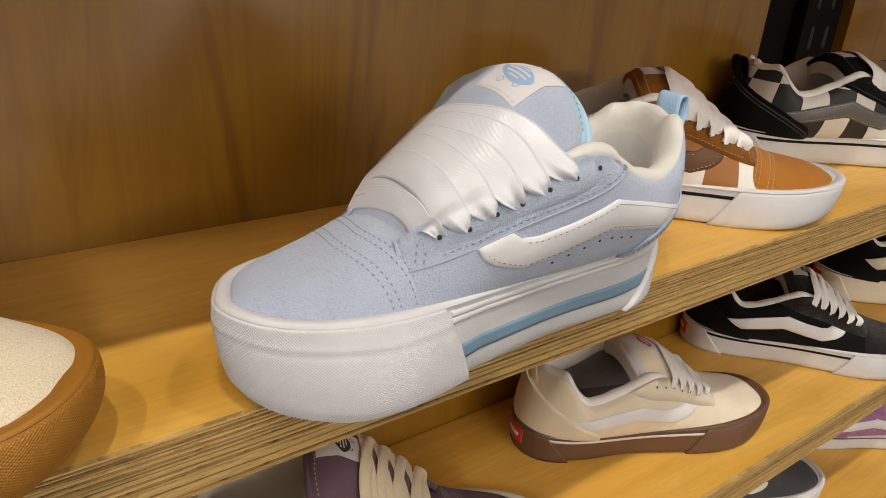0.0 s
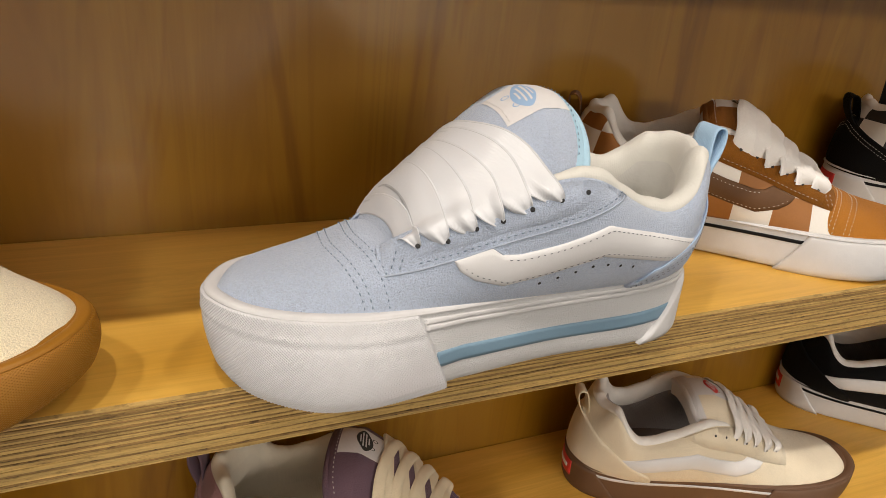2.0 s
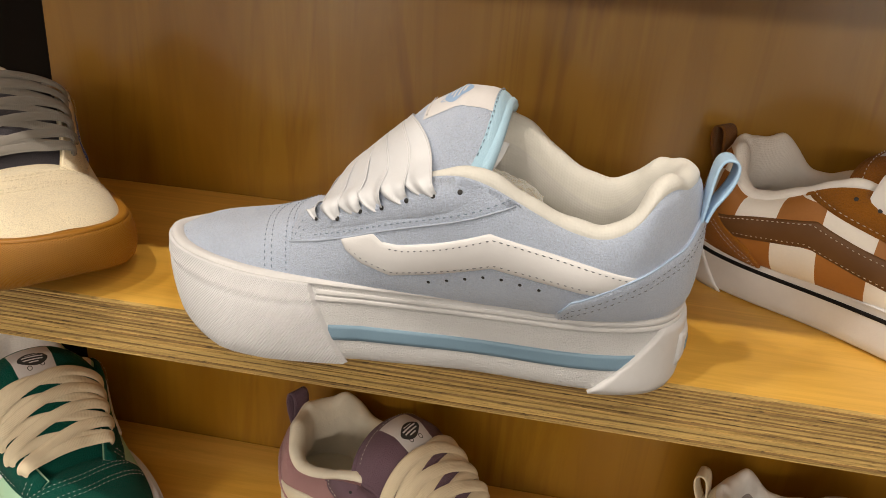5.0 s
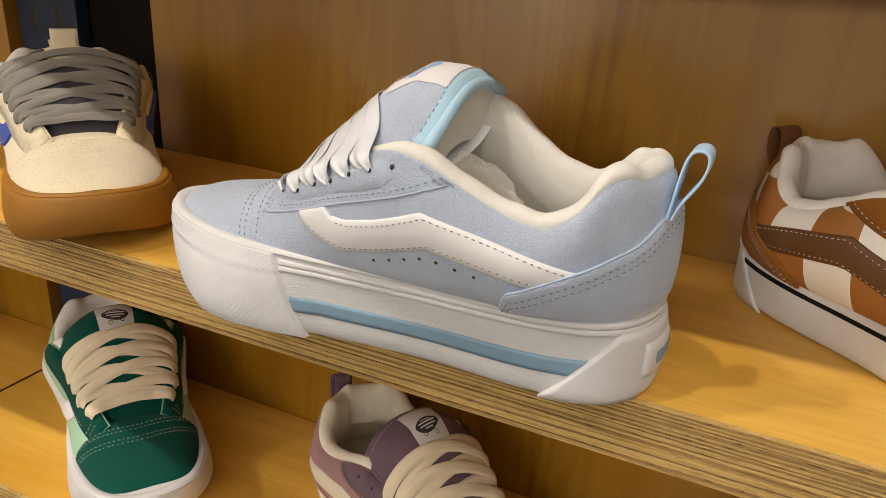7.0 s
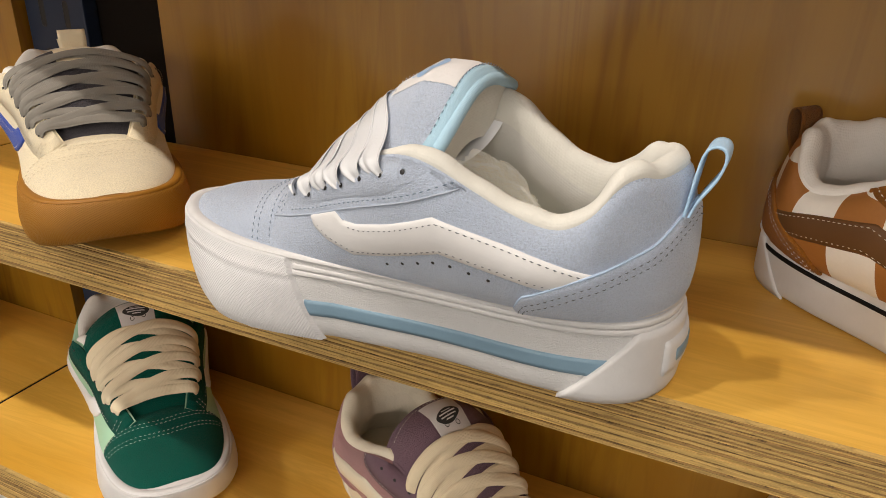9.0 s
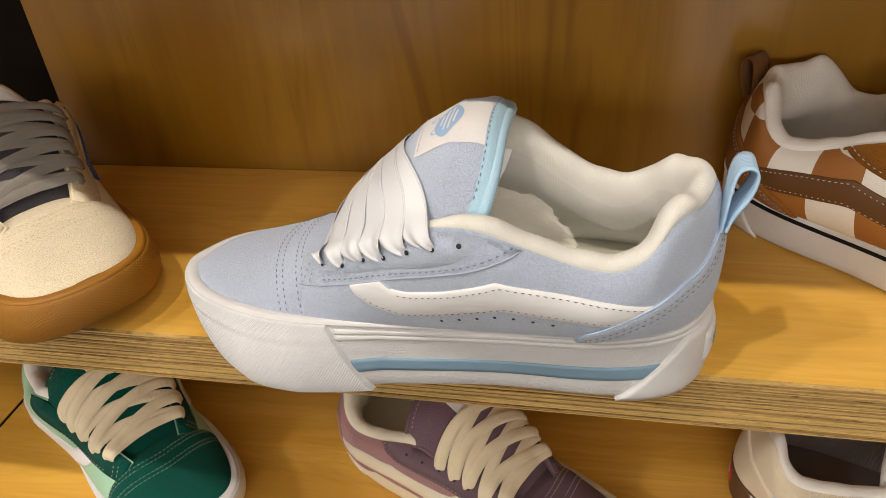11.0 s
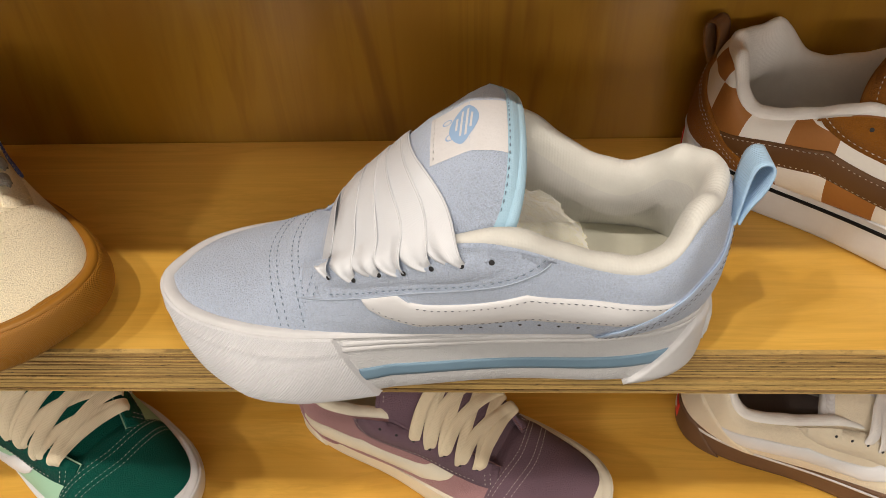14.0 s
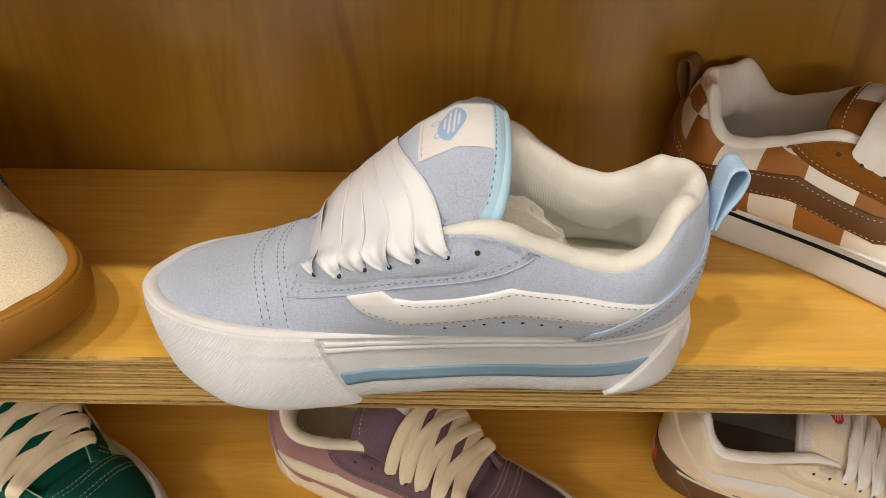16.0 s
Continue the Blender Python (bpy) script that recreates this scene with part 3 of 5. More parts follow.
def satin_laces(last, parent, mat, label, width=0.0185):
    """Wide ribbons that lie on the tongue, crossing in pairs, gathered where they pass into the eyelets."""
    ex, ez = np.array([e[0] for e in EYES]), np.array([e[1] for e in EYES])

    def pad(x, q):
        P = last.tongue(x, q)
        p = (x - 0.084) / (tongue_end(q) - 0.084)
        P[..., 2] += 0.003 * (1 - q**2) * np.clip(p * 3, 0, 1) - 0.016 * np.clip(1 - p / 0.24, 0, 1) ** 1.4
        return P

    def over(x, a):
        """The surface that the laces lie on: near flap for a < -1, then the tongue."""
        f = np.clip((-a - 0.84) / 0.22, 0, 1)
        f = f * f * (3 - 2 * f)
        s, v = last.side(x, np.interp(x, ex, ez, left=None, right=None) + np.clip(x - ex[-1], 0, 1) * 0.4)
        v = 1 - (1 - v) * np.clip((-1 - a) / 0.2, 0, 1.3)
        flap = last.quarter(s, np.clip(v, 0, 0.99), np.full(np.shape(s), 0.0026))
        return flap * f[..., None] + pad(x, np.clip(a, -0.98, 1.0)) * (1 - f)[..., None]

    def lay(edge, a0, a1, off, near_end, seed, wide, droop=0.0, n=64, m=13):
        """One ribbon from a0 to a1 across the tongue; near_end: gathered into an eyelet at its start."""
        a = a0 + (a1 - a0) * np.linspace(0, 1, n) ** (1.25 if near_end else 1.0)
        h = spline(ACROSS, edge, a)
        c0 = over(h, a)
        way = np.r_[0, np.cumsum(np.linalg.norm(np.diff(c0, axis=0), axis=1))]
        grow = np.clip(way / 0.015, 0, 1) if near_end else np.ones(n)
        full = np.sin(grow * math.pi / 2) ** 0.65
        w = wide * (0.28 + 0.72 * full) * (1 - 0.10 * np.clip((a - 0.2) / 0.8, 0, 1))
        g = np.linspace(0, 1, m)
        dx = np.linalg.norm(over(h + 0.001, a) - over(h - 0.001, a), axis=-1) / 0.002
        x = h[:, None] - g[None] * (w / np.clip(dx, 1.0, 2.0))[:, None]
        # the cut end swings round to its eyelet on the heel side
        swing = 0.085 * (1 - full)[:, None] * (g[None] - 0.1)
        A = np.broadcast_to(a[:, None], x.shape) - swing * 0.4
        P = over(x, A)
        du, dv = over(x + 0.0006, A) - over(x - 0.0006, A), over(x, A + 0.012) - over(x, A - 0.012)
        nn = unit(np.cross(du, dv))
        nn = nn * np.sign(nn[..., 2:3] + 1e-6)
        puff = 0.0014 * np.sin(math.pi * np.clip(way / 0.016, 0, 1)) * near_end
        lift = off(a) + puff - 0.0032 * np.clip(1 - way / 0.003, 0, 1) * near_end
        lobes = (0.0013 * np.cos(g * 6.0 + seed) + 0.0006 * np.sin(g * 13 + 2 * seed))[None] * (np.clip(1 - way / 0.020, 0, 1) * near_end)[:, None]
        waves = 0.00035 * np.sin(g * 5 + seed)[None] * np.sin(way * 130 + 1.7 * seed)[:, None]
        hem = 0.0006 * (0.35 - g)[None] * np.ones(n)[:, None] - droop * (g**2)[None] * np.clip(full, 0.3, 1)[:, None]
        top = P + nn * (lift[:, None] + lobes + waves + hem)[..., None]
        for _ in range(16):
            top[1:-1] = 0.5 * top[1:-1] + 0.25 * (top[:-2] + top[2:])
        low = top - nn * 0.00035
        uv = np.stack(np.broadcast_arrays(way[:, None], ((g - 0.5) * 0.0225)[None]), -1)
        ring = np.concatenate([top, low[:, ::-1]], 1)
        sheet("lace", last.shear(ring), mat, parent, label, np.concatenate([uv, uv[:, ::-1]], 1), wrap_v=True)

    for i in range(6):
        if i < 5:
            mid = [0.5 * (p + q) + 0.0015 for p, q in zip(RIBBONS[i], RIBBONS[i + 1])]
            lay(mid, -0.94, 1.0, lambda a: 0.0006 + 0.0013 * np.clip((a + 0.3) / 0.9, 0, 1) ** 1.5, False, 0.7 * i + 3, width * 0.9)
        lay(RIBBONS[i], -1.2, 1.0, lambda a, i=i: 0.0016 + 0.00016 * (5 - i) - 0.0004 * np.clip(a, 0, 1), True, 1.9 * i + 0.6, width * (0.74, 0.92, 1.0, 0.97, 1.04, 1.0)[i], 0.0 if i else 0.0015)


def tongue_end(q):
    """How far back the tongue reaches, rounded at its two corners."""
    return 0.178 + 0.0145 * np.clip(1 - np.abs(q) ** 4, 0, 1) ** 0.5


def build_shoe(name, label, m, look_, last=None, detail=1.0, group="shoes on display"):
    """One padded skate shoe. look_: its materials and options. Everything on both sides."""
    L = last or Last(look_.get("sole_h", 0.036), look_.get("lean", 0.0), look_.get("tall", 1.0), look_.get("flare", 0.004), look_.get("drop", 0.002), look_.get("flat", 0.42), under=look_.get("under", 0.007), blunt=True, rise=look_.get("rise", 0.008),
                     spring=look_.get("spring", 0.007), toe=look_.get("toe", 0.0), pitch=look_.get("pitch", 0.006))
    shoe = new(name)
    tagged(shoe, label, "shoe", group)
    g = look_
    N = int(220 * detail)
    # sole body
    s = np.linspace(0, L.len, N, endpoint=False)
    zf = np.array([0, 0, 0.04, 0.1, 0.25, 0.45, 0.65, 0.85, 0.97, 1.0, 1.0])
    inset = np.array([-0.03, -0.004, -0.001, 0, 0, 0, 0, 0, 0, -0.0012, -0.012])
    P = L.sole(s[None], zf[:, None], inset[:, None])
    uv = np.stack(np.broadcast_arrays(s[None], (zf * L.hs)[:, None]), -1)
    verts = np.vstack([P.reshape(-1, 3), [P[0].mean(0)], [P[-1].mean(0)]])
    k = len(zf)
    faces = grid_faces(k, N, False, True)
    faces += [(k * N, (j + 1) % N, j) for j in range(N)] + [(k * N + 1, (k - 1) * N + j, (k - 1) * N + (j + 1) % N) for j in range(N)]
    sole = make("sole", verts, faces, g["sole"], shoe, g.get("sole_label", ""), np.vstack([uv.reshape(-1, 2), [[0, 0]] * 2]))
    sn = {sd: (lambda x, sd=sd: L.at_x(x, sd)) for sd in (-1, 1)}

    def strip(nm, s_lo, s_hi, z_lo, z_hi, off, mat, parent, lab="", n=120, rows=6, slant=(0, 0)):
        """A band on the sole's side between two ways and two heights; slant moves its ends with the height."""
        t = np.r_[0, np.linspace(0, 1, n), 1]
        ht = np.r_[-0.3, 0.8, np.ones(n - 2), 0.8, -0.3] if s_hi - s_lo < 0.98 * L.len else np.ones(n + 2)
        z = np.r_[z_lo, np.linspace(z_lo, z_hi, rows), z_hi]
        hz = np.r_[-0.3, 0.8, np.ones(rows - 2), 0.8, -0.3]
        zz = z[None]
        a, b = s_lo + slant[0] * (1 - zz), s_hi + slant[1] * (1 - zz)
        ss = a + (b - a) * t[:, None]
        off2 = np.minimum(ht[:, None], hz[None]) * off
        Q = L.sole(ss, np.broadcast_to(zz, ss.shape), off2)
        return sheet(nm, Q, mat, parent, lab, np.stack([ss, np.broadcast_to(zz * L.hs, ss.shape)], -1), flip=True)

    s_b = sn[-1](0.1005)
    s_bf = sn[1](0.1005) - L.len
    if g.get("knurl"):
        # raised lozenges in crossing rows, cut into the bumper's skin
        nb, rb = 961, 175
        t, z = np.linspace(0, 1, nb)[:, None], np.linspace(0, 0.985, rb)[None]
        a, b = s_bf - 0.021 * (1 - z), s_b + 0.021 * (1 - z)
        ss = a + (b - a) * t
        ku, kv = np.arange(nb)[:, None] * math.pi / 3, np.arange(rb)[None] * math.pi / 3
        edge = np.clip(np.minimum(np.minimum(t, 1 - t) * 130, (0.985 - z) * 50), 0, 1)
        lozenge = np.clip(0.5 + 0.5 * (np.cos(ku + kv) + np.cos(ku - kv)) * 0.8, 0, 1.2) ** 0.8
        fold = 0.00035 * np.exp(-((z - 0.80) / 0.030) ** 2) - 0.00030 * np.exp(-((z - 0.73) / 0.03) ** 2)
        Q = L.sole(ss, np.broadcast_to(z, ss.shape), (0.0022 + 0.00060 * lozenge + fold) * edge - 0.0004 * (1 - edge))
        sheet("toe_bumper", Q, g["bumper"], sole, g.get("bumper_label", ""), np.stack([ss, np.broadcast_to(z * L.hs, ss.shape)], -1), flip=True)
    elif g.get("bumper"):
        strip("toe_bumper", s_bf, s_b, 0.0, 0.968, 0.0024, g["bumper"], sole, g.get("bumper_label", ""), int(200 * detail), 14, (-0.021, 0.021))
    if g.get("lip"):
        strip("foxing_lip", 0.0, L.len * 0.99999, 0.972, 1.0, 0.0014 if g.get("knurl") or g.get("slim_lip") else 0.0026, g["lip"], sole, "", N, 5)
        rows = ((0.0014, -0.0004), (0.0011, 0.0007), (-0.0004, 0.0013), (-0.0030, 0.0012), (-0.0055, 0.0002), (-0.0075, -0.0025))
        so = np.linspace(0, L.len, N, endpoint=False)
        ring = np.stack([L.sole(so, 1.0, o_) + np.array([0, 0, up_]) for o_, up_ in rows])
        sheet("foxing_rim", ring, g["lip"], sole, "", wrap_v=True)
    if g.get("grooves"):
        for z0, z1 in ((0.79, 0.845), (0.86, 0.915)):
            strip("foxing_ridge", s_b + 0.004, L.len + s_bf - 0.004, z0, z1, 0.0011, g["lip"], sole, "", N, 5)
    if g.get("line"):
        z0, z1 = g.get("line_at", (0.74, 0.82))
        strip("foxing_line", s_b + 0.004, L.len + s_bf - 0.004, z0, z1, 0.0009, g["line"], sole, g.get("line_label", "thin painted line"), N, 4)
    if g.get("stripe"):
        for sd in (-1, 1):
            lo, hi = (s_b + 0.011, sn[-1](0.284)) if sd < 0 else (sn[1](0.286), L.len + s_bf - 0.011)
            strip("sole_stripe", lo, hi, 0.315, 0.505, 0.0006, g["stripe"], sole, "blue rubber stripe" if sd < 0 else "", 90, 5)
    if g.get("heel_plate"):
        ha, hb = sn[-1](0.2905), sn[1](0.2905)
        strip("heel_plate", ha, hb, 0.02, 0.80, 0.0032, g["heel_plate"], sole, "", 70, 12, (-0.046, 0.046))
        strip("heel_badge", L.heel - 0.021, L.heel + 0.019, 0.26, 0.64, 0.0052, g["heel_plate"], sole, "", 16, 6)
        strip("heel_mark", L.heel - 0.016, L.heel + 0.003, 0.34, 0.56, 0.0058, g["stripe"], sole, "pale blue printed mark", 16, 4, (0.003, 0.003))
        strip("heel_mark", L.heel + 0.006, L.heel + 0.015, 0.34, 0.56, 0.0058, g["stripe"], sole, "", 16, 4)
    elif g.get("badge"):
        strip("heel_badge", L.heel - 0.016, L.heel + 0.016, 0.3, 0.78, 0.0026, g["badge"], sole, "small red heel badge", 16, 6)
        strip("heel_mark", L.heel - 0.011, L.heel + 0.011, 0.47, 0.62, 0.0032, g["badge_mark"], sole, "", 12, 4)
    if g.get("heel_wrap"):
        strip("heel_wrap", sn[-1](0.285), sn[1](0.285), 0.0, 0.9, 0.0016, g["heel_wrap"], sole, "", 60, 8, (-0.03, 0.03))

    # vamp
    nx, ny = int(56 * detail) + 10, int(60 * detail) + 12
    u = np.linspace(0, 1, nx)
    x = 0.0085 + (0.128 - 0.0085) * (1 - np.cos(u * math.pi / 2)) ** 1.15
    eta = np.sin(np.linspace(-1, 1, ny) * math.pi / 2)

    def vamp_pt(x, eta, off=0.0):
        k = 0.0015 + 0.0035 * np.clip(1 - x / 0.09, 0, 1)
        xi = x - k * 1.1 * np.clip(1 - x / 0.03, 0, 1)
        yn = np.interp(xi, L.o[: L.hi, 0], L.o[: L.hi, 1]) + k
        yf = np.interp(-xi, -L.o[L.hi:, 0], L.o[L.hi:, 1]) - k
        r = L.rim(x) - 0.002
        top = L.hs + (spline([a for a, _ in RIDGE], [b for _, b in RIDGE], x) - 0.047) * L.k
        y = (yn + yf) / 2 + eta * (yf - yn) / 2
        z = r + (top - r) * np.clip(1 - np.abs(eta) ** 2.5, 0, 1) ** 0.62 + off - 0.0045 * np.clip((x - 0.084) / 0.010, 0, 1) - 0.003 * np.clip((x - 0.110) / 0.018, 0, 1)
        return np.stack([x + 0 * eta, y, z], -1)

    P = vamp_pt(x[:, None], eta[None])
    sheet("vamp", L.shear(P), g["vamp"], shoe, g.get("vamp_label", ""), P[..., :2].copy(), flip=False)
    # quarters
    nq = int(200 * detail)
    ss = np.linspace(L.s0, L.s1, nq)
    vv = np.linspace(0, 1, int(26 * detail) + 8)
    P = L.shear(L.quarter(ss[:, None], vv[None], np.full((nq, len(vv)), 0.0012)))
    uvq = np.stack([np.where(ss < L.heel, ss, 2 * L.heel - ss)[:, None] + 0 * vv[None], P[..., 2]], -1)
    quarter = sheet("quarter", P, g["quarter"], shoe, g.get("quarter_label", ""), uvq, flip=True)
    for sd in (-1, 1):
        P0 = L.shear(L.quarter(np.full(20, ss[0 if sd < 0 else -1]), np.linspace(0, 1, 20), np.full(20, 0.0008)))
        tube("panel_edge", P0, 0.0011, g["facing"], quarter, "", 6)
    # facing, side swoop, counter
    runs, fine = [], []
    for sd in (-1, 1):
        top = [(a, 0.3) for a, _ in ((0.085, 0), (0.1, 0), (0.13, 0), (0.165, 0), (0.195, 0), (0.209, 0))]
        facing = band(L, "eyestay", top, FACING, g["facing"], shoe, 0.002 if detail >= 1 else 0.0032, int(70 * detail) + 10, 10, sd, "")
        swoop = band(L, "side_stripe", SWOOP_TOP, SWOOP_LOW, g["swoop"], shoe, 0.0021, int(90 * detail) + 12, 8, sd, g.get("swoop_label", ""), 0.0008)
        fo = 0.0021 if detail >= 1 else 0.0033
        runs.append(line_on(L, shift(FACING[1:], 0, 0.003), fo, sd))
        runs += [line_on(L, [(x_, 0.0655), (x_ + 0.0035, 0.0745)], fo, sd, 30) for x_ in (0.0865, 0.0905)]
        if g.get("cut"):
            tube("cut_edge", line_on(L, FACING, 0.0014, sd)[0], 0.0005, g["cut"], facing, "", 6)
            tube("cut_edge", line_on(L, SWOOP_TOP[:3], 0.0014, sd, 40)[0], 0.0005, g["cut"], swoop, "", 6)
        fine.append(line_on(L, shift(SWOOP_TOP[2:], 0.002, -0.0026), 0.0024, sd))
        fine.append(line_on(L, shift(SWOOP_LOW[1:], 0.0015, 0.0026), 0.0024, sd))
        c = []
        nrm = []
        for ex, ez in EYES:
            s1, v1 = L.side(ex, ez, side=sd)
            a = L.shear(L.quarter(s1, v1, np.array(fo)))
            b = L.shear(L.quarter(s1, v1, np.array(fo + 0.002)))
            c.append(a), nrm.append(b - a)
        for a, b in zip(c, nrm):
            discs("eyelet", [a], [b], 0.0013, DARK_HOLE, facing, "")
        c, nrm = [], []
        for i in range(7):
            ex = 0.165 + 0.0093 * i
            ez = float(np.interp(ex, [p[0] for p in SWOOP_LOW], [p[1] for p in SWOOP_LOW])) - 0.0048
            s1, v1 = L.side(ex, ez, side=sd)
            a = L.shear(L.quarter(s1, v1, np.array(0.0013)))
            b = L.shear(L.quarter(s1, v1, np.array(0.003)))
            c.append(a), nrm.append(b - a)
        if g.get("vents"):
            discs("vent_hole", c, nrm, 0.0009, DARK_HOLE, quarter)
    # heel counter wraps round the back
    sa = np.array([L.at_x(a, -1) for a, _ in COUNTER] + [L.heel] + [L.at_x(a, 1) for a, _ in COUNTER[::-1]])
    za = np.array([b for _, b in COUNTER] + [0.101] + [b for _, b in COUNTER[::-1]])
    n = int(90 * detail) + 12
    e = 0.006
    t = np.r_[0, 0, np.linspace(e, 1 - e, n), 1, 1]
    st = sa[0] + (sa[-1] - sa[0]) * t
    zt = L.hs + (np.interp(st, sa, za) - 0.047) * L.k
    w = np.r_[0, 0, np.linspace(0.05, 1, 9)]
    v1 = L.v_of(st, zt)
    vg = v1[:, None] * (1 - w)[None]
    hh = np.minimum(np.r_[-0.4, 0.6, np.ones(n), 0.6, -0.4][:, None], np.r_[-0.4, 0.6, np.ones(9)][None]) * 0.0022 + 0.0012
    P = L.shear(L.quarter(np.broadcast_to(st[:, None], vg.shape), vg, hh))
    counter = sheet("heel_counter", P, g["counter"], shoe, "", np.stack(np.broadcast_arrays(st[:, None], P[..., 2]), -1), flip=True)
    if g.get("counter_edge"):
        pe = L.shear(L.quarter(st[2:-2], v1[2:-2], np.full(n, 0.0026)))
        tube("counter_edge", pe, 0.0006, g["counter_edge"], counter, "", 6)
    for k_off in (0.005, 0.0085):
        vz = L.v_of(st[2:-2], zt[2:-2] - k_off)
        a = L.shear(L.quarter(st[2:-2], vz, np.full(n, 0.0034)))
        b = L.shear(L.quarter(st[2:-2], vz, np.full(n, 0.0044)))
        fine.append((a, unit(b - a)))
    # rows across the toe
    for x0 in (0.064, 0.068, 0.0765, 0.080):
        et = np.linspace(-0.985, 0.985, 120)
        xx = x0 + 0.010 * np.abs(et) ** 1.6
        a = L.shear(vamp_pt(xx, et, 0.0002))
        b = L.shear(vamp_pt(xx, et * 0.99, 0.0012))
        runs.append((a, unit(np.stack([0 * et, et * 0.8, 1 - np.abs(et) * 0.5], -1))))
    if g.get("thread"):
        dashes("stitching", runs, g["thread"], shoe, label="")
        dashes("stripe_stitching", fine, g["thread_fine"], shoe, 0.0026, 0.0009, 0.0003)
    # padded collar rolls over the edge and runs down into the lining
    nl = int(200 * detail)
    sl = np.linspace(L.at_x(0.146, -1), L.at_x(0.146, 1), nl)
    t = L.top(sl)
    o, nn = L.edge(sl)
    hx = 0.12 + 0.88 * np.clip((o[:, 0] - 0.146) / 0.042, 0, 1)
    heel = np.clip((o[:, 0] - 0.262) / 0.03, 0, 1)
    sec = smooth_path([(a, 0, c) for a, c in ((0.0016, -0.0030), (-0.0004, -0.0006), (-0.0008, 0.0022), (0.0008, 0.0046), (0.0038, 0.0062), (0.0072, 0.0060), (0.0105, 0.0034),
                                              (0.0128, -0.0012), (0.0140, -0.0080), (0.0145, -0.0160), (0.0138, -0.0260))], 26)
    inw = sec[None, :, 0] * (hx * (1 - 0.05 * heel))[:, None]
    up = sec[None, :, 2] * (hx * (1 + 0.12 * heel))[:, None]
    P = np.concatenate([t[:, None, :2] - nn[:, None] * inw[..., None], (t[:, None, 2] + up)[..., None]], -1)
    wob = 0.0004 * (np.sin(sl * 310) + np.sin(sl * 127 + 1)) * hx
    P[..., 2] += wob[:, None] * np.clip(up / 0.004, 0, 1)
    low = np.concatenate([o - nn * 0.010, np.full((nl, 1), L.hs + 0.003)], -1)
    low[:, :2] = np.where((o[:, 0] > 0.14)[:, None], o - nn * 0.012, low[:, :2])
    vl = np.linspace(0, 1, 14)
    lenc = np.r_[0, np.cumsum(np.linalg.norm(np.diff(sec, axis=0), axis=1))]
    Pl = np.concatenate([P, P[:, -1:] * (1 - vl[1:])[None, :, None] + low[:, None] * vl[None, 1:, None]], 1)
    lenc = np.r_[lenc, lenc[-1] + np.linspace(0.004, 0.05, 13)]
    collar = sheet("collar", L.shear(Pl), [g["collar"], g["lining"]], shoe, g.get("collar_label", ""), np.stack(np.broadcast_arrays(sl[:, None], lenc[None]), -1))
    cols = Pl.shape[1] - 1
    collar.data.polygons.foreach_set("material_index", [int(k % cols >= 17) for k in range(len(collar.data.polygons))])
    si = np.linspace(0, L.len, 80, endpoint=False)
    oi, ni = L.edge(si)
    ring = np.concatenate([oi - ni * 0.008, np.full((80, 1), L.hs + 0.004)], -1)
    make("footbed", np.vstack([ring, [ring.mean(0)]]), [(80, i, (i + 1) % 80) for i in range(80)], g["footbed"], shoe)
    # tongue
    nt, nw = int(46 * detail) + 8, int(44 * detail) + 8
    q = np.linspace(-1, 1, nw)
    p = np.linspace(0, 1, nt)
    x_end = tongue_end(q)
    X = 0.084 + (x_end - 0.084)[None] * p[:, None]
    front = L.tongue(X, np.broadcast_to(q, X.shape))
    puff = 0.003 * (1 - q**2)[None] * np.clip(p * 3, 0, 1)[:, None]
    front[..., 2] += puff - 0.016 * np.clip(1 - p / 0.24, 0, 1)[:, None] ** 1.4
    roll = np.clip((p - 0.9) / 0.1, 0, 1)[:, None] ** 2
    front[..., 2] -= 0.004 * roll
    back = front.copy()
    th = 0.004 + g.get("tongue_pad", 0.014) * (1 - np.abs(q) ** 8)[None] * np.clip(p * 2 + 0.2, 0, 1)[:, None]
    back[..., 2] -= th
    back[..., 1] *= 0.95
    back[..., 0] += 0.001 * np.clip((p - 0.6) / 0.4, 0, 1)[:, None] - g.get("tongue_slope", 0.0) * (p**4)[:, None] * (1 - np.abs(q) ** 6)[None]
    tongue = sheet("tongue", L.shear(front), g["tongue"], shoe, "", front[..., :2].copy())
    sheet("tongue_lining", L.shear(back), g["tongue_back"], tongue, "pale lining of the tongue", back[..., :2].copy(), flip=True)
    t5 = np.linspace(0, 1, 7)[:, None, None]
    end = front[-1][None] * (1 - t5) + back[-1][None] * t5
    end[..., 0] += 0.001 * np.sin(math.pi * t5[..., 0])
    sheet("tongue_end", L.shear(end), g["tongue_back"], tongue, "", end[..., 1:].copy())
    edge_p = front[-1] + np.array([0.0, 0, -0.0024])
    tube("tongue_binding", L.shear(edge_p), 0.0032, g["binding"], tongue, g.get("binding_label", ""), 10)
    tape = front[-4:].copy()
    tape[..., 2] += 0.0007 - 0.0011 * (np.arange(len(tape)) == 0)[:, None]
    sheet("binding_tape", L.shear(tape), g["binding"], tongue, "", np.stack([tape[..., 1], tape[..., 0]], -1))
    for sd in (0, -1):
        e2 = ((front[:, sd] + back[:, sd]) / 2)[int(nt * 0.45):]
        tube("tongue_binding", L.shear(e2), 0.0026, g["binding"], tongue, "", 8)
    rowp = np.linspace(-0.86, 0.82, 90)
    xe = tongue_end(rowp) - 0.0045
    a = L.tongue(xe, rowp, 0.0012)
    a[:, 2] += 0.003 * (1 - rowp**2) - 0.0016
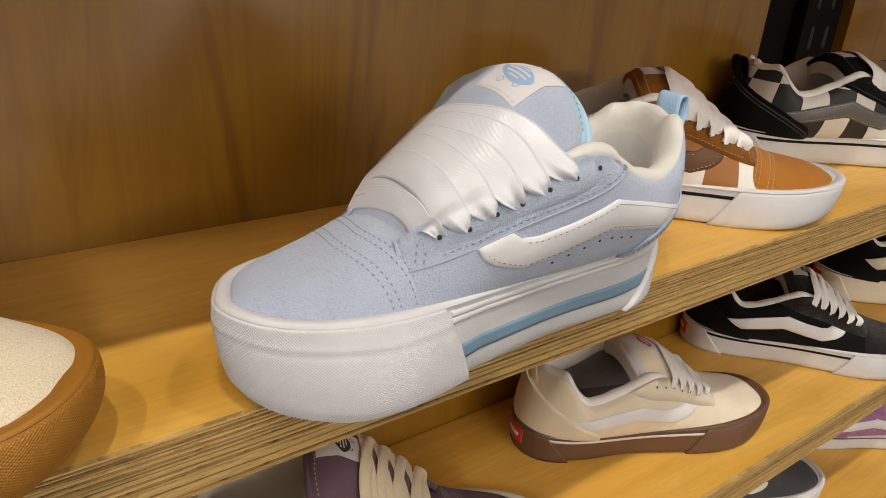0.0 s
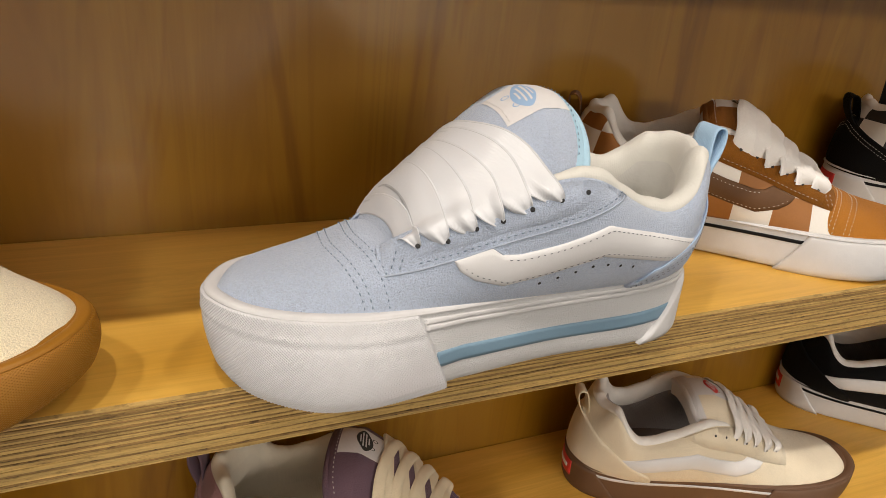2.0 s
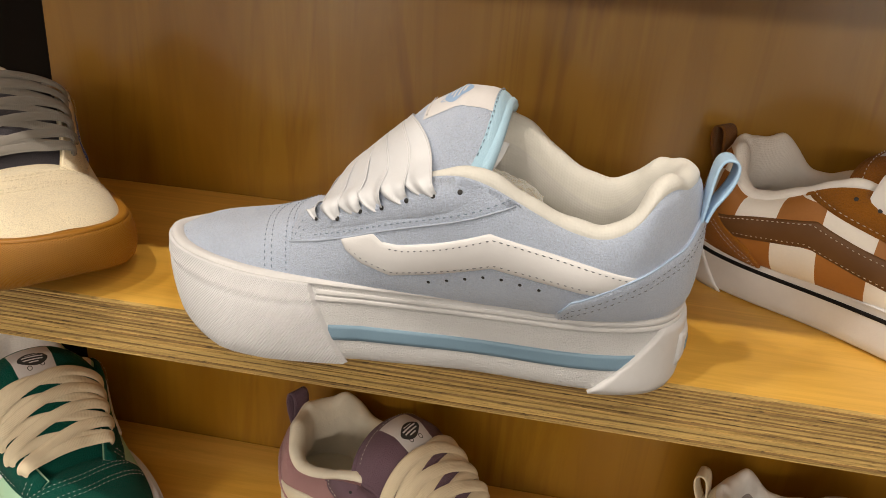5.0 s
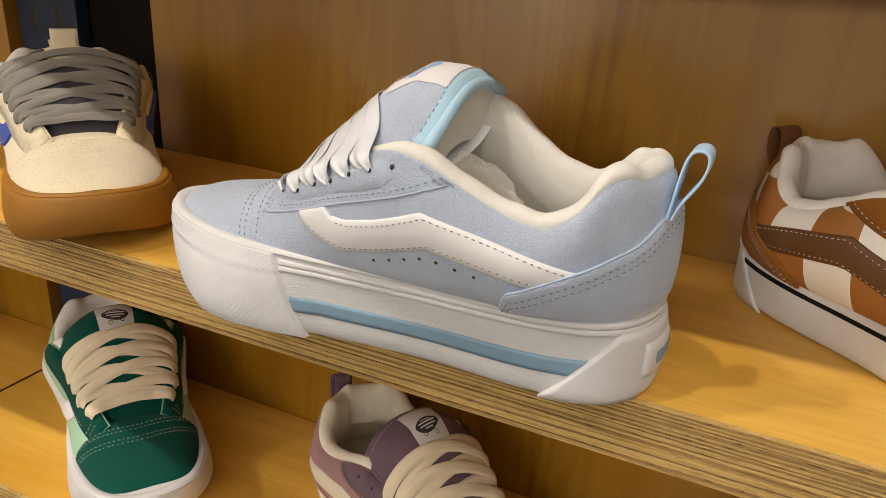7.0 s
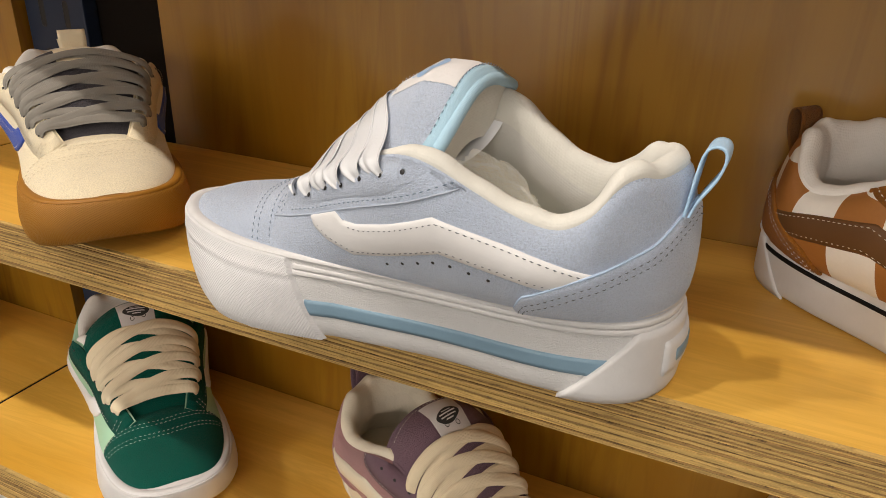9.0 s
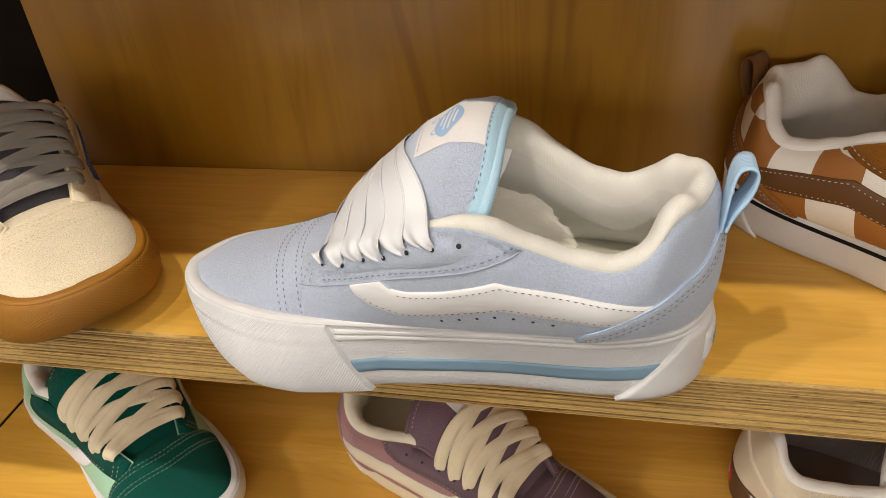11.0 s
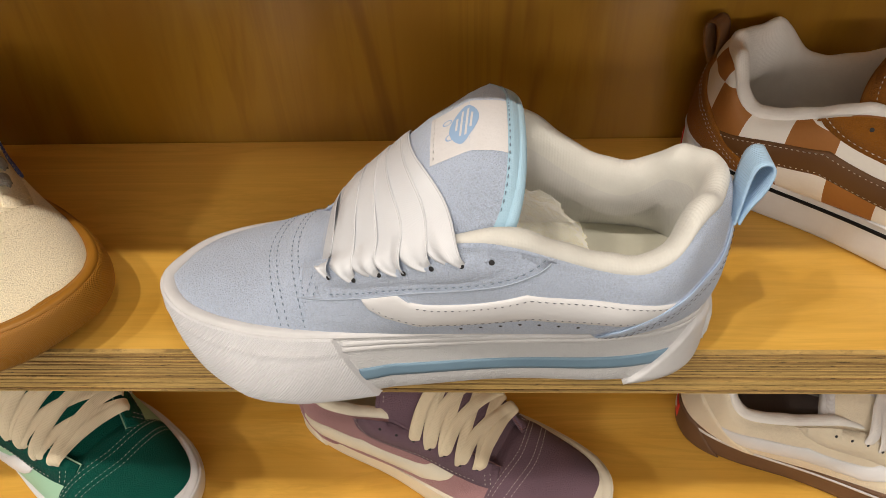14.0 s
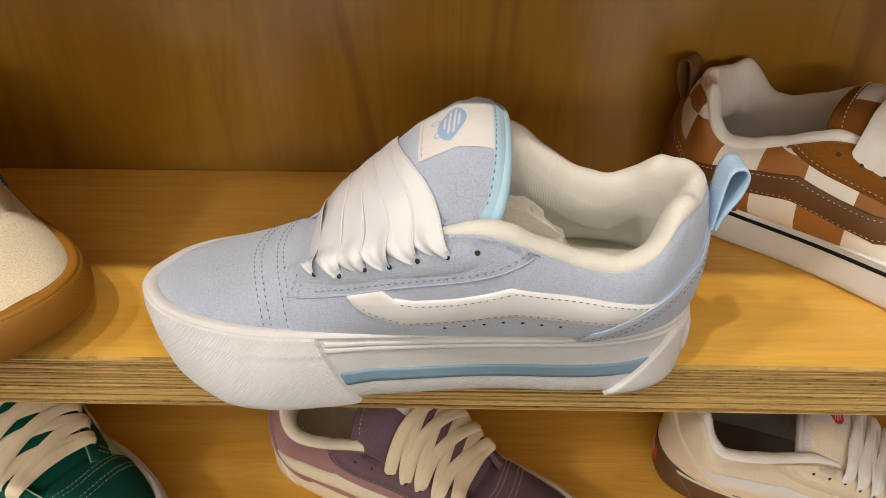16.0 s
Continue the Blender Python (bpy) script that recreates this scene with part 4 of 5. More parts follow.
    if g.get("thread"):
        dashes("tongue_stitching", [(L.shear(a), unit(np.stack([0 * rowp, rowp, 1.2 - np.abs(rowp)], -1)))], g["thread"], tongue)
    if g.get("patch"):
        def tp(x, yq, off):
            a = L.tongue(x, yq, off)
            xe_ = tongue_end(yq)
            a[..., 2] += 0.003 * (1 - yq**2) - 0.004 * np.clip(((x - 0.084) / (xe_ - 0.084) - 0.9) / 0.1, 0, 1) ** 2
            return L.shear(a)
        px = np.linspace(0.152, 0.187, 12)
        pq = np.linspace(-0.33, 0.33, 14) + g.get("patch_q", 0.0)
        label_sheet = sheet("tongue_label", tp(px[:, None], pq[None] + 0 * px[:, None], 0.0004), g["patch"], tongue, "woven label sewn to the tongue")
        # oval mark with bars where the lettering is
        ang = np.linspace(0, 2 * math.pi, 40, endpoint=False)
        rr = np.linspace(0.02, 1, 6)
        mx = 0.1675 + rr[:, None] * 0.0068 * np.sin(ang)[None] * (1 - 0.35 * np.cos(ang)[None] ** 2)
        mq = rr[:, None] * 0.24 * np.cos(ang)[None] + 0.006 * 8 * rr[:, None] * np.sin(ang)[None] + g.get("patch_q", 0.0)
        sheet("label_mark", tp(mx, mq, 0.0006), g["patch_mark"], label_sheet, "printed oval mark", wrap_v=True)
        for bx, bw in ((0.1708, 0.10), (0.1688, 0.17), (0.1664, 0.16), (0.1642, 0.08)):
            bx2 = np.linspace(bx - 0.0005, bx + 0.0005, 3)
            bq = np.linspace(-bw, bw, 10) + g.get("patch_q", 0.0)
            sheet("label_bar", tp(bx2[:, None] + 0.004 * (bq - bq.mean())[None], bq[None] + 0 * bx2[:, None], 0.0008), g["patch"], label_sheet)
        for cx, cq in ((0.1612, -0.12), (0.1598, 0.10)):
            wx = cx + np.array([[0.0016], [0.0022]]) * np.sin(ang)[None]
            wq = cq + np.array([[0.030], [0.042]]) * np.cos(ang)[None] + g.get("patch_q", 0.0)
            sheet("label_ring", tp(wx, wq, 0.0006), g["patch_mark"], label_sheet, wrap_v=True)
        qa = np.linspace(-0.31, 0.31, 60) + g.get("patch_q", 0.0)
        if g.get("thread"):
            dashes("label_stitching", [(tp(np.full(60, xx), qa, 0.0009), np.tile([0, 0, 1.0], (60, 1))) for xx in (0.1535,)], g["patch"], label_sheet)
    if g.get("tongue_loop"):
        # folded webbing loop standing on the tongue's end
        base = L.tongue(np.array(0.186), np.array(0.0))
        way = np.array([(0.0, -0.010), (0.0006, 0.004), (0.0022, 0.0165), (0.0048, 0.0180), (0.0066, 0.0160), (0.0072, 0.004), (0.0074, -0.010)])
        loop = smooth_path(base + np.stack([way[:, 0], 0 * way[:, 0], way[:, 1]], -1), 30)
        across = np.linspace(-0.0095, 0.0095, 7)
        face = loop[:, None] + np.stack([0 * across, across, 0 * across], -1)[None]
        inner = face + np.array([0.0009, 0, -0.0006])
        sheet("tongue_loop", L.shear(np.concatenate([face, inner[:, ::-1]], 1)), g["tongue_loop"], tongue, "cream webbing loop", wrap_v=True,
              uv=np.stack(np.broadcast_arrays(np.linspace(0, 0.05, 30)[:, None], np.r_[across, across[::-1]][None]), -1))
    # laces
    if g.get("satin_laces"):
        satin_laces(L, shoe, g["lace"], g.get("lace_label", ""))
    wl = g.get("lace_w", 0.010)
    for i in range(g.get("lace_rows", 6)):
        n_e, f_prev = (*EYES[i], -1), (*EYES[max(i - 1, 0)], 1)
        if i > 0:
            ribbon(L, "lace", (*EYES[i - 1], -1), (*EYES[i], 1), wl, g["lace"], shoe, 0.0003 * i, g.get("lace_ends", 0.6))
        ribbon(L, "lace", n_e, f_prev, wl, g["lace"], shoe, 0.0010 + 0.0004 * i, g.get("lace_ends", 0.6), curl=g.get("lace_curl", 0.0), label=g.get("lace_label", ""))
    # pull tab
    if g.get("tab"):
        loop = smooth_path([(0.2905, 0, 0.098), (0.2925, 0, 0.112), (0.2945, 0, 0.126), (0.3005, 0, 0.1375), (0.3075, 0, 0.1365), (0.3085, 0, 0.128), (0.303, 0, 0.116), (0.296, 0, 0.105), (0.2935, 0, 0.098)], 44)
        kx, kz = g.get("tab_size", (1.0, 1.0))
        loop[:, 0] = 0.2925 + (loop[:, 0] - 0.2925) * kx + g.get("tab_x", 0.004)
        loop[:, 2] = 0.1375 - (0.1375 - loop[:, 2]) * kz - g.get("tab_drop", 0.010)
        loop[:, 2] = L.hs + (loop[:, 2] - 0.047) * L.k
        wy = np.linspace(-0.0085, 0.0085, 7)
        loop[:, 1] += np.interp(loop[:, 2] - L.hs, [0.04, 0.085], g.get("tab_y", (-0.006, 0.0)))
        tan = unit(np.gradient(loop, axis=0))
        nor = np.stack([-tan[:, 2], 0 * tan[:, 0], tan[:, 0]], -1)
        A = loop[:, None] + np.stack([0 * wy, wy, 0 * wy], -1)[None] + nor[:, None] * 0.0006
        B = loop[:, None] + np.stack([0 * wy, wy, 0 * wy], -1)[None] - nor[:, None] * 0.0006
        ring = np.concatenate([A, B[:, ::-1]], 1)
        lenl = np.linspace(0, 0.09, 44)
        uvt = np.stack(np.broadcast_arrays(lenl[:, None] * 0.0, np.r_[wy, wy[::-1]][None]), -1)
        sheet("pull_tab", L.shear(ring), g["tab"], shoe, g.get("tab_label", ""), uvt, wrap_v=True)
    shoe.matrix_world = m
    return shoe


def stand(toe, heel, z, lift=0.0):
    """Pose of a shoe whose toe and heel stand over those points."""
    a = math.degrees(math.atan2(heel[1] - toe[1], heel[0] - toe[0]))
    k = math.hypot(heel[0] - toe[0], heel[1] - toe[1]) / 0.303
    return pose(toe[0], toe[1], z + lift, 0, 0, a) @ Matrix.Diagonal((k, k, k, 1))


def mirror(m):
    return m @ Matrix.Diagonal((1, -1, 1, 1))

# ---- structure ----
SHELF_Z, PITCH, THICK, WALL_Y = 1.2, 0.2634, 0.0359, 0.2194
JOINTS = (-1.67, -0.488, 0.732, 1.95)
ROOM = (-3.6, 4.0, -14.5, 0.34, 4.0)


def plain(name, lo, hi, mat, label=""):
    return tagged(box(name, lo, hi, mat), label, kind="structure")


plaster = material("white_plaster", (0.72, 0.69, 0.64), 0.85)
Nodes(plaster).bump(Nodes(plaster).noise(Nodes(plaster).coords(), 40, 5), 0.1, 0.002)
dim = material("pale_grey_paint", (0.55, 0.53, 0.50), 0.8)
# floor and south wall are unseen, made dark to weaken reflections in the ply
concrete = material("polished_concrete", (0.07, 0.064, 0.058), 0.4)
cn = Nodes(concrete)
cn.colour(cn.mix(cn.noise(cn.coords(), 2.5, 6), (0.042, 0.039, 0.035), (0.066, 0.062, 0.056)))
x0, x1, y0, y1, zc = ROOM
plain("floor", (x0, y0, -0.1), (x1, y1, 0.0), concrete, "unseen concrete floor, kept dark so the back panels reflect little")
plain("ceiling", (x0, y0, zc), (x1, y1, zc + 0.1), plaster, "plain pale shop ceiling")
plain("wall_south", (x0, y0 - 0.1, 0.0), (x1, y0, zc), material("dark_closing_wall", (0.055, 0.050, 0.046), 0.85), "unseen wall closing the room, kept dark for the back panels' reflections")
plain("wall_west", (x0 - 0.1, y0, 0.0), (x0, y1, zc), dim, "plain pale grey side wall")
plain("wall_east", (x1, y0, 0.0), (x1 + 0.1, y1, zc), dim, "plain pale grey side wall")
plain("wall_north", (x0, y1, 0.0), (x1, y1 + 0.1, zc), plaster, "wall behind the shelving")

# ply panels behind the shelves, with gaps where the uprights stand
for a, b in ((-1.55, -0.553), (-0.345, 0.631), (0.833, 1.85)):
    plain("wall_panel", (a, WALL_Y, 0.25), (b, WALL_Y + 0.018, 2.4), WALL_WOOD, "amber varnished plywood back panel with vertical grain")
def slot_mesh(half=0.0034, tall=0.027):
    """The dark bottom of one round-ended slot, with a pressed rim."""
    ring = []
    for i in range(16):
        a = math.pi * i / 7.5 if i < 8 else math.pi * (i - 0.5) / 7.5
        ring.append((half * math.cos(a), (tall / 2 - half) * (1 if i < 8 else -1) + half * math.sin(a)))
    V = [(x * k, y, z * (1 + (k - 1) * 0.25)) for k, y in ((1.25, 0.0005), (1.0, 0.0), (0.9, 0.0004)) for x, z in ring]
    ob = make("slot", V, grid_faces(3, 16, False, True) + [tuple(range(32, 48))], DARK_HOLE, smooth=False)
    me = ob.data
    bpy.data.objects.remove(ob)
    return me


SLOT = slot_mesh()
for a, b in ((-0.553, -0.345), (0.631, 0.833)):
    ob = new("shelf_upright")
    tagged(ob, "black slotted steel upright between the plywood panels", "shelf upright", kind="structure")
    box("cover", (a - 0.01, WALL_Y + 0.030, 0.2), (b + 0.01, WALL_Y + 0.036, 2.4), STEEL_BLACK, ob)
    lo, hi = (a + 0.004, a + 0.092) if a < 0 else (b - 0.092, b - 0.004)
    box("standard", (lo, WALL_Y + 0.012, 0.2), (hi, WALL_Y + 0.030, 2.4), STEEL_NAVY if a < 0 else STEEL_BLACK, ob, "", 0.002)
    for cx in (lo + 0.026, hi - 0.026):
        for i in range(34):
            z = 1.0 + 0.05 * i - 0.5
            slot = new("slot", SLOT)
            slot.parent = ob
            slot.location = (cx, WALL_Y + 0.0114, z + 0.013)


def ply_shelf(xa, xb, top, seed):
    """A shelf of two plywood boards glued together; every ply is a strip of its own on the front edge."""
    rng = random.Random(seed)
    shelf = tagged(new("shelf_board"), "thick golden varnished plywood shelf with layered raw edge", "shelf", "plywood shelves")
    box("top_face", (xa, 0.003, top - 0.0016), (xb, WALL_Y - 0.001, top), SHELF_WOOD, shelf)
    box("core", (xa, 0.004, top - THICK + 0.001), (xb, WALL_Y - 0.001, top - 0.0017), PLY_LIGHT, shelf)
    box("under_face", (xa, 0.003, top - THICK), (xb, WALL_Y - 0.001, top - THICK + 0.0009), SHELF_WOOD, shelf)
    z, i, V, F, MI = top, 0, [], [], []
    n = 60
    levels = []
    while z > top - THICK + 0.0006:
        h = 0.0012 if i == 0 else rng.uniform(0.0008, 0.0013) if i % 2 else rng.uniform(0.0010, 0.0018)
        if i in (14, 20):
            h = rng.uniform(0.0020, 0.0027)
        lo = max(z - h, top - THICK)
        levels.append((z, lo))
        z, i = lo, i + 1
    def wob(x, k):
        return 0.00022 * math.sin(x * 23 + k * 2.1) + 0.00016 * math.sin(x * 61 + k * 5.3)
    for k, (a, b) in enumerate(levels):
        out = rng.uniform(-0.0004, 0.0006)
        z_mid = ((a + b) / 2 - top + THICK) / THICK
        base = len(V)
        for j in range(n + 1):
            x = xa + (xb - xa) * j / n
            za = a if k == 0 else a + wob(x, k)
            zb = b if k == len(levels) - 1 else b + wob(x, k + 1)
            V += [(x, 0.004, za), (x, -out, za - 0.00008), (x, -out, zb + 0.00008), (x, 0.004, zb)]
        for j in range(n):
            c = base + 4 * j
            for e in range(3):
                F.append((c + e, c + e + 1, c + 5 + e, c + 4 + e))
                if k in (0, len(levels) - 1):
                    MI.append(0)
                else:
                    MI.append(1 if k % 2 and (z_mid > 0.4 or k % 4 == 1) else 0)
    ob = make("ply_edge", V, F, [PLY_LIGHT, PLY_DARK], shelf, "layered raw plywood edge, light and dark plies", smooth=False)
    ob.data.polygons.foreach_set("material_index", MI)
    return shelf


seam = material("black_seam", (0.006, 0.006, 0.006), 0.7, spec=0.1)
for row in range(-1, 4):
    for xj in JOINTS[1:-1]:
        plain("trim", (xj - 0.0018, 0.002, SHELF_Z - PITCH * row - 0.030), (xj + 0.0018, WALL_Y - 0.002, SHELF_Z - PITCH * row - 0.0008), seam, "black strip in the joint between two shelves")
    for xa, xb in zip(JOINTS[:-1], JOINTS[1:]):
        ply_shelf(xa + 0.002, xb - 0.002, SHELF_Z - PITCH * row, 7 * row + int(xa * 10))

# ---- shoes: looks ----
WHITE = (0.65, 0.648, 0.660)
sky_suede = suede("sky_blue_suede", (0.498, 0.577, 0.726), 1.0, 0.5)
white_rubber = rubber("white_rubber", WHITE)
white_skin = wrinkled_rubber("white_crinkled_rubber", (0.64, 0.645, 0.658))
white_leather = leather("white_leather", (0.72, 0.72, 0.735))
fleece = cloth("white_fleece", (0.68, 0.67, 0.625), 0.0017, 0.95, 0.11, 0.3, 0.6)
mesh_lining = cloth("white_mesh_lining", (0.635, 0.625, 0.60), 0.0016, 0.9, 0.13)
white_cotton = cloth("white_cotton_lace", (0.82, 0.80, 0.78), 0.0011, 0.95, 0.18)
cream_cotton = cloth("cream_cotton_lace", (0.76, 0.66, 0.48), 0.0011, 0.95, 0.18)
grey_cotton = cloth("grey_cotton_lace", (0.24, 0.225, 0.20), 0.0011, 0.95, 0.2)
sky_webbing = cloth("sky_blue_webbing", (0.40, 0.60, 0.81), 0.0013, 0.7, 0.35)
sky_binding = cloth("sky_blue_binding", (0.38, 0.58, 0.72), 0.0009, 0.8, 0.12)
label_cloth = cloth("white_label_cloth", (0.67, 0.66, 0.67), 0.0009, 0.8, 0.3)
blue_ink = material("blue_ink", (0.29, 0.44, 0.66), 0.7)
black_ink = material("black_ink", (0.03, 0.03, 0.03), 0.7)
red_rubber = material("red_rubber", (0.55, 0.03, 0.03), 0.45)
blue_thread = material("blue_thread", (0.19, 0.26, 0.35), 0.8)
dark_thread = material("slate_thread", (0.11, 0.12, 0.15), 0.8)
white_thread = material("white_thread", (0.72, 0.68, 0.62), 0.8)
pale_foam = rubber("pale_footbed", (0.66, 0.645, 0.53), 0.8)
blue_stripe = rubber("blue_sole_stripe", (0.185, 0.30, 0.40), 0.5, 0.12)
white_satin = satin("white_satin", (0.70, 0.72, 0.76))
black_paint = material("black_foxing_line", (0.008, 0.008, 0.009), 0.65, spec=0.15)

platform = Last(0.047, 0.1, 1.0, 0.010, far=TOP_FAR, twist=0.65)
sky = dict(
    sole=white_skin, sole_label="thick white platform sole", lip=white_rubber, grooves=True, knurl=True, bumper=rubber("white_knurled_rubber", (0.63, 0.632, 0.655), 0.45, 0.08),
    bumper_label="white knurled rubber toe bumper", stripe=blue_stripe, heel_plate=white_rubber, vamp=sky_suede, quarter=sky_suede, facing=sky_suede,
    swoop=white_leather, swoop_label="white leather side stripe", counter=sky_suede, counter_edge=material("blue_cut_edge", (0.38, 0.50, 0.68), 0.8),
    thread=blue_thread, thread_fine=dark_thread, lining=mesh_lining, collar=fleece, collar_label="white fleece collar", footbed=pale_foam, tongue=sky_suede,
    tongue_back=fleece, binding=sky_binding, binding_label="sky blue woven binding", patch=label_cloth, patch_mark=blue_ink, lace=white_satin,
    satin_laces=True, lace_rows=0, tongue_pad=0.030, tongue_slope=0.009, vents=True, patch_q=-0.13, cut=material("blue_cut_suede", (0.38, 0.44, 0.54), 0.9), tab_x=0.0045, tab_drop=0.0110, tab_size=(0.72, 0.78), tab_y=(-0.013, -0.002), lace_label="wide white satin ribbon lace", tab=sky_webbing, tab_label="sky blue webbing pull tab",
    vamp_label="pale blue suede toe", )
build_shoe("platform_shoe", "pale blue suede platform shoe with white satin ribbon laces", pose(-0.117, 0.022, SHELF_Z), sky, platform, 1.0)

tan_suede, brown_suede = suede("ginger_suede", (0.50, 0.195, 0.028), 1.0, 0.08), suede("brown_suede", (0.31, 0.116, 0.016), 1.0, 0.06)
cocoa_leather = leather("cocoa_leather", (0.115, 0.048, 0.012), 0.62)
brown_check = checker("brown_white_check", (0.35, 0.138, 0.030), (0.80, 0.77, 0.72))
bright_lining = cloth("bright_mesh_lining", (0.80, 0.78, 0.75), 0.0016, 0.9, 0.13)
brown = dict(
    sole=white_rubber, lip=white_rubber, line=black_paint, line_at=(0.735, 0.815), sole_h=0.033, tall=0.97, heel_wrap=white_rubber, bumper=white_rubber, vamp=tan_suede, vamp_label="ginger suede toe",
    quarter=brown_check, quarter_label="brown and white checked sides", facing=brown_suede, swoop=cocoa_leather, swoop_label="dark brown leather side stripe",
    counter=brown_suede, thread=white_thread, thread_fine=white_thread, lining=bright_lining, collar=bright_lining, footbed=pale_foam, tongue=brown_suede, tongue_back=mesh_lining,
    # the tab is brown suede too, its shade put into a darker colour
    binding=brown_suede, patch=label_cloth, patch_mark=black_ink, lace=white_cotton, lace_w=0.0185, lace_ends=0.85, lace_curl=0.0016, tab=suede("shaded_brown_suede", (0.20, 0.078, 0.015)), badge=red_rubber, badge_mark=white_rubber, tab_drop=0.014, tab_x=-0.001, tab_size=(0.75, 0.95))
build_shoe("skate_shoe", "brown and white checked skate shoe with fat white laces", mirror(stand((0.4465, 0.0114), (0.2148, 0.2021), SHELF_Z)), brown, None, 0.8)

black_suede = suede("black_suede", (0.006, 0.006, 0.0065), 0.6)
grey_leather = leather("grey_leather", (0.12, 0.115, 0.11))
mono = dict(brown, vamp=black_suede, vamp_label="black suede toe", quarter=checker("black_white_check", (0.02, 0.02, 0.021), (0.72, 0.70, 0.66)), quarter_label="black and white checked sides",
            facing=black_suede, swoop=grey_leather, swoop_label="grey leather side stripe", counter=black_suede, tongue=black_suede, binding=black_suede, tab=black_suede,
            thread=material("grey_thread", (0.25, 0.24, 0.23), 0.8))
build_shoe("skate_shoe", "black and white checked skate shoe with grey stripe and white laces", mirror(stand((0.803, 0.045), (0.540, 0.190), SHELF_Z)), mono, None, 0.7)

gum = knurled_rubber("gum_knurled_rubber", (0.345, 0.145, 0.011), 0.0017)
gum_plain = rubber("gum_rubber", (0.345, 0.145, 0.011))
cream_suede = suede("cream_suede", (0.84, 0.74, 0.54), 0.6)
royal = suede("royal_blue_suede", (0.04, 0.09, 0.45))
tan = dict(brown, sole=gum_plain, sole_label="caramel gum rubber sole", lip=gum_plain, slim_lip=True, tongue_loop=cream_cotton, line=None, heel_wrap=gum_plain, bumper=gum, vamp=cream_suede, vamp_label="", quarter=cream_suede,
           quarter_label="", facing=cream_suede, swoop=royal, swoop_label="royal blue side stripe", counter=cream_suede, tongue=suede("charcoal_suede", (0.07, 0.065, 0.075)), binding=grey_cotton,
           lace=grey_cotton, lace_w=0.0092, lace_ends=0.9, lace_curl=0.001, tab=cream_cotton, patch=cream_cotton, patch_mark=cream_cotton, thread=material("cream_thread", (0.6, 0.5, 0.33), 0.8),
           thread_fine=white_thread, sole_h=0.0445, flare=0.002, spring=0.013, toe=0.003, tall=1.06, under=0.005, rise=0.0065)
build_shoe("skate_shoe", "cream suede skate shoe with thick gum sole and grey laces", stand((-0.1735, -0.0045), (-0.3848, 0.1469), SHELF_Z) @ Matrix.Diagonal((1, 1.20, 1, 1)), tan, None, 0.85)

ROW2, ROW3 = SHELF_Z - PITCH, SHELF_Z - 2 * PITCH
green_suede, mint = suede("bottle_green_suede", (0.0, 0.085, 0.062)), leather("mint_leather", (0.33, 0.55, 0.39), 0.5)
green = dict(brown, sole=white_rubber, lip=white_rubber, line=None, vamp=green_suede, vamp_label="bottle green suede toe", quarter=mint, quarter_label="pale mint sides", facing=green_suede, swoop=white_leather,
             swoop_label="white leather side stripe", counter=green_suede, tongue=green_suede, binding=green_suede, lace=cream_cotton, lace_rows=5, lace_w=0.0105, lace_ends=0.85, lace_curl=0.001, tab=None, flat=0.15, drop=-0.004)
build_shoe("skate_shoe", "bottle green suede skate shoe with mint sides and cream laces", stand((-0.187, 0.024), (-0.4315, 0.196), ROW2) @ Matrix.Diagonal((1, 1.08, 1, 1)), green, None, 0.8)

plum_suede, rose = suede("plum_suede", (0.185, 0.115, 0.150)), suede("dusty_rose_suede", (0.42, 0.23, 0.24))
cream_rubber = rubber("cream_rubber", (0.74, 0.68, 0.55))
plum = dict(green, sole=cream_rubber, lip=cream_rubber, bumper=cream_rubber, heel_wrap=cream_rubber, vamp=plum_suede, vamp_label="plum suede toe", quarter=rose, quarter_label="dusty rose sides", facing=plum_suede,
            swoop=leather("ivory_leather", (0.72, 0.67, 0.55)), swoop_label="ivory leather side stripe", counter=rose, tongue=plum_suede, binding=plum_suede,
            collar=cloth("ivory_fleece", (0.72, 0.67, 0.55), 0.0012, 0.95, 0.14, 0.3, 0.3), lining=cloth("ivory_lining", (0.70, 0.65, 0.54), 0.0015, 0.9, 0.1), tab=plum_suede)
build_shoe("skate_shoe", "plum and dusty rose suede skate shoe with cream laces", mirror(stand((0.158, 0.036), (-0.104, 0.172), ROW2)), plum, None, 0.8)

sand_suede = suede("sand_suede", (0.80, 0.71, 0.55), 0.5)
cocoa_rubber = rubber("cocoa_rubber", (0.13, 0.065, 0.033))
sand = dict(brown, sole=cocoa_rubber, sole_label="chocolate brown rubber sole", lip=cocoa_rubber, bumper=cocoa_rubber, heel_wrap=cocoa_rubber, line=white_rubber, line_label="thin white line", vamp=sand_suede, vamp_label="",
            quarter=sand_suede, quarter_label="", facing=sand_suede, swoop=white_leather, swoop_label="white leather side stripe", counter=sand_suede, tongue=sand_suede, binding=label_cloth,
            lace=white_cotton, lace_rows=5, lace_w=0.010, lace_ends=0.8, lace_curl=0.001, tab=cream_cotton, thread=None, patch_mark=red_rubber,
            lining=cloth("grey_lining", (0.35, 0.32, 0.31), 0.002), footbed=cloth("grey_footbed", (0.16, 0.13, 0.12), 0.002))
build_shoe("skate_shoe", "sand suede skate shoe with chocolate sole and white laces", mirror(stand((0.5067, 0.053), (0.2429, 0.158), ROW2)), sand, None, 0.8)

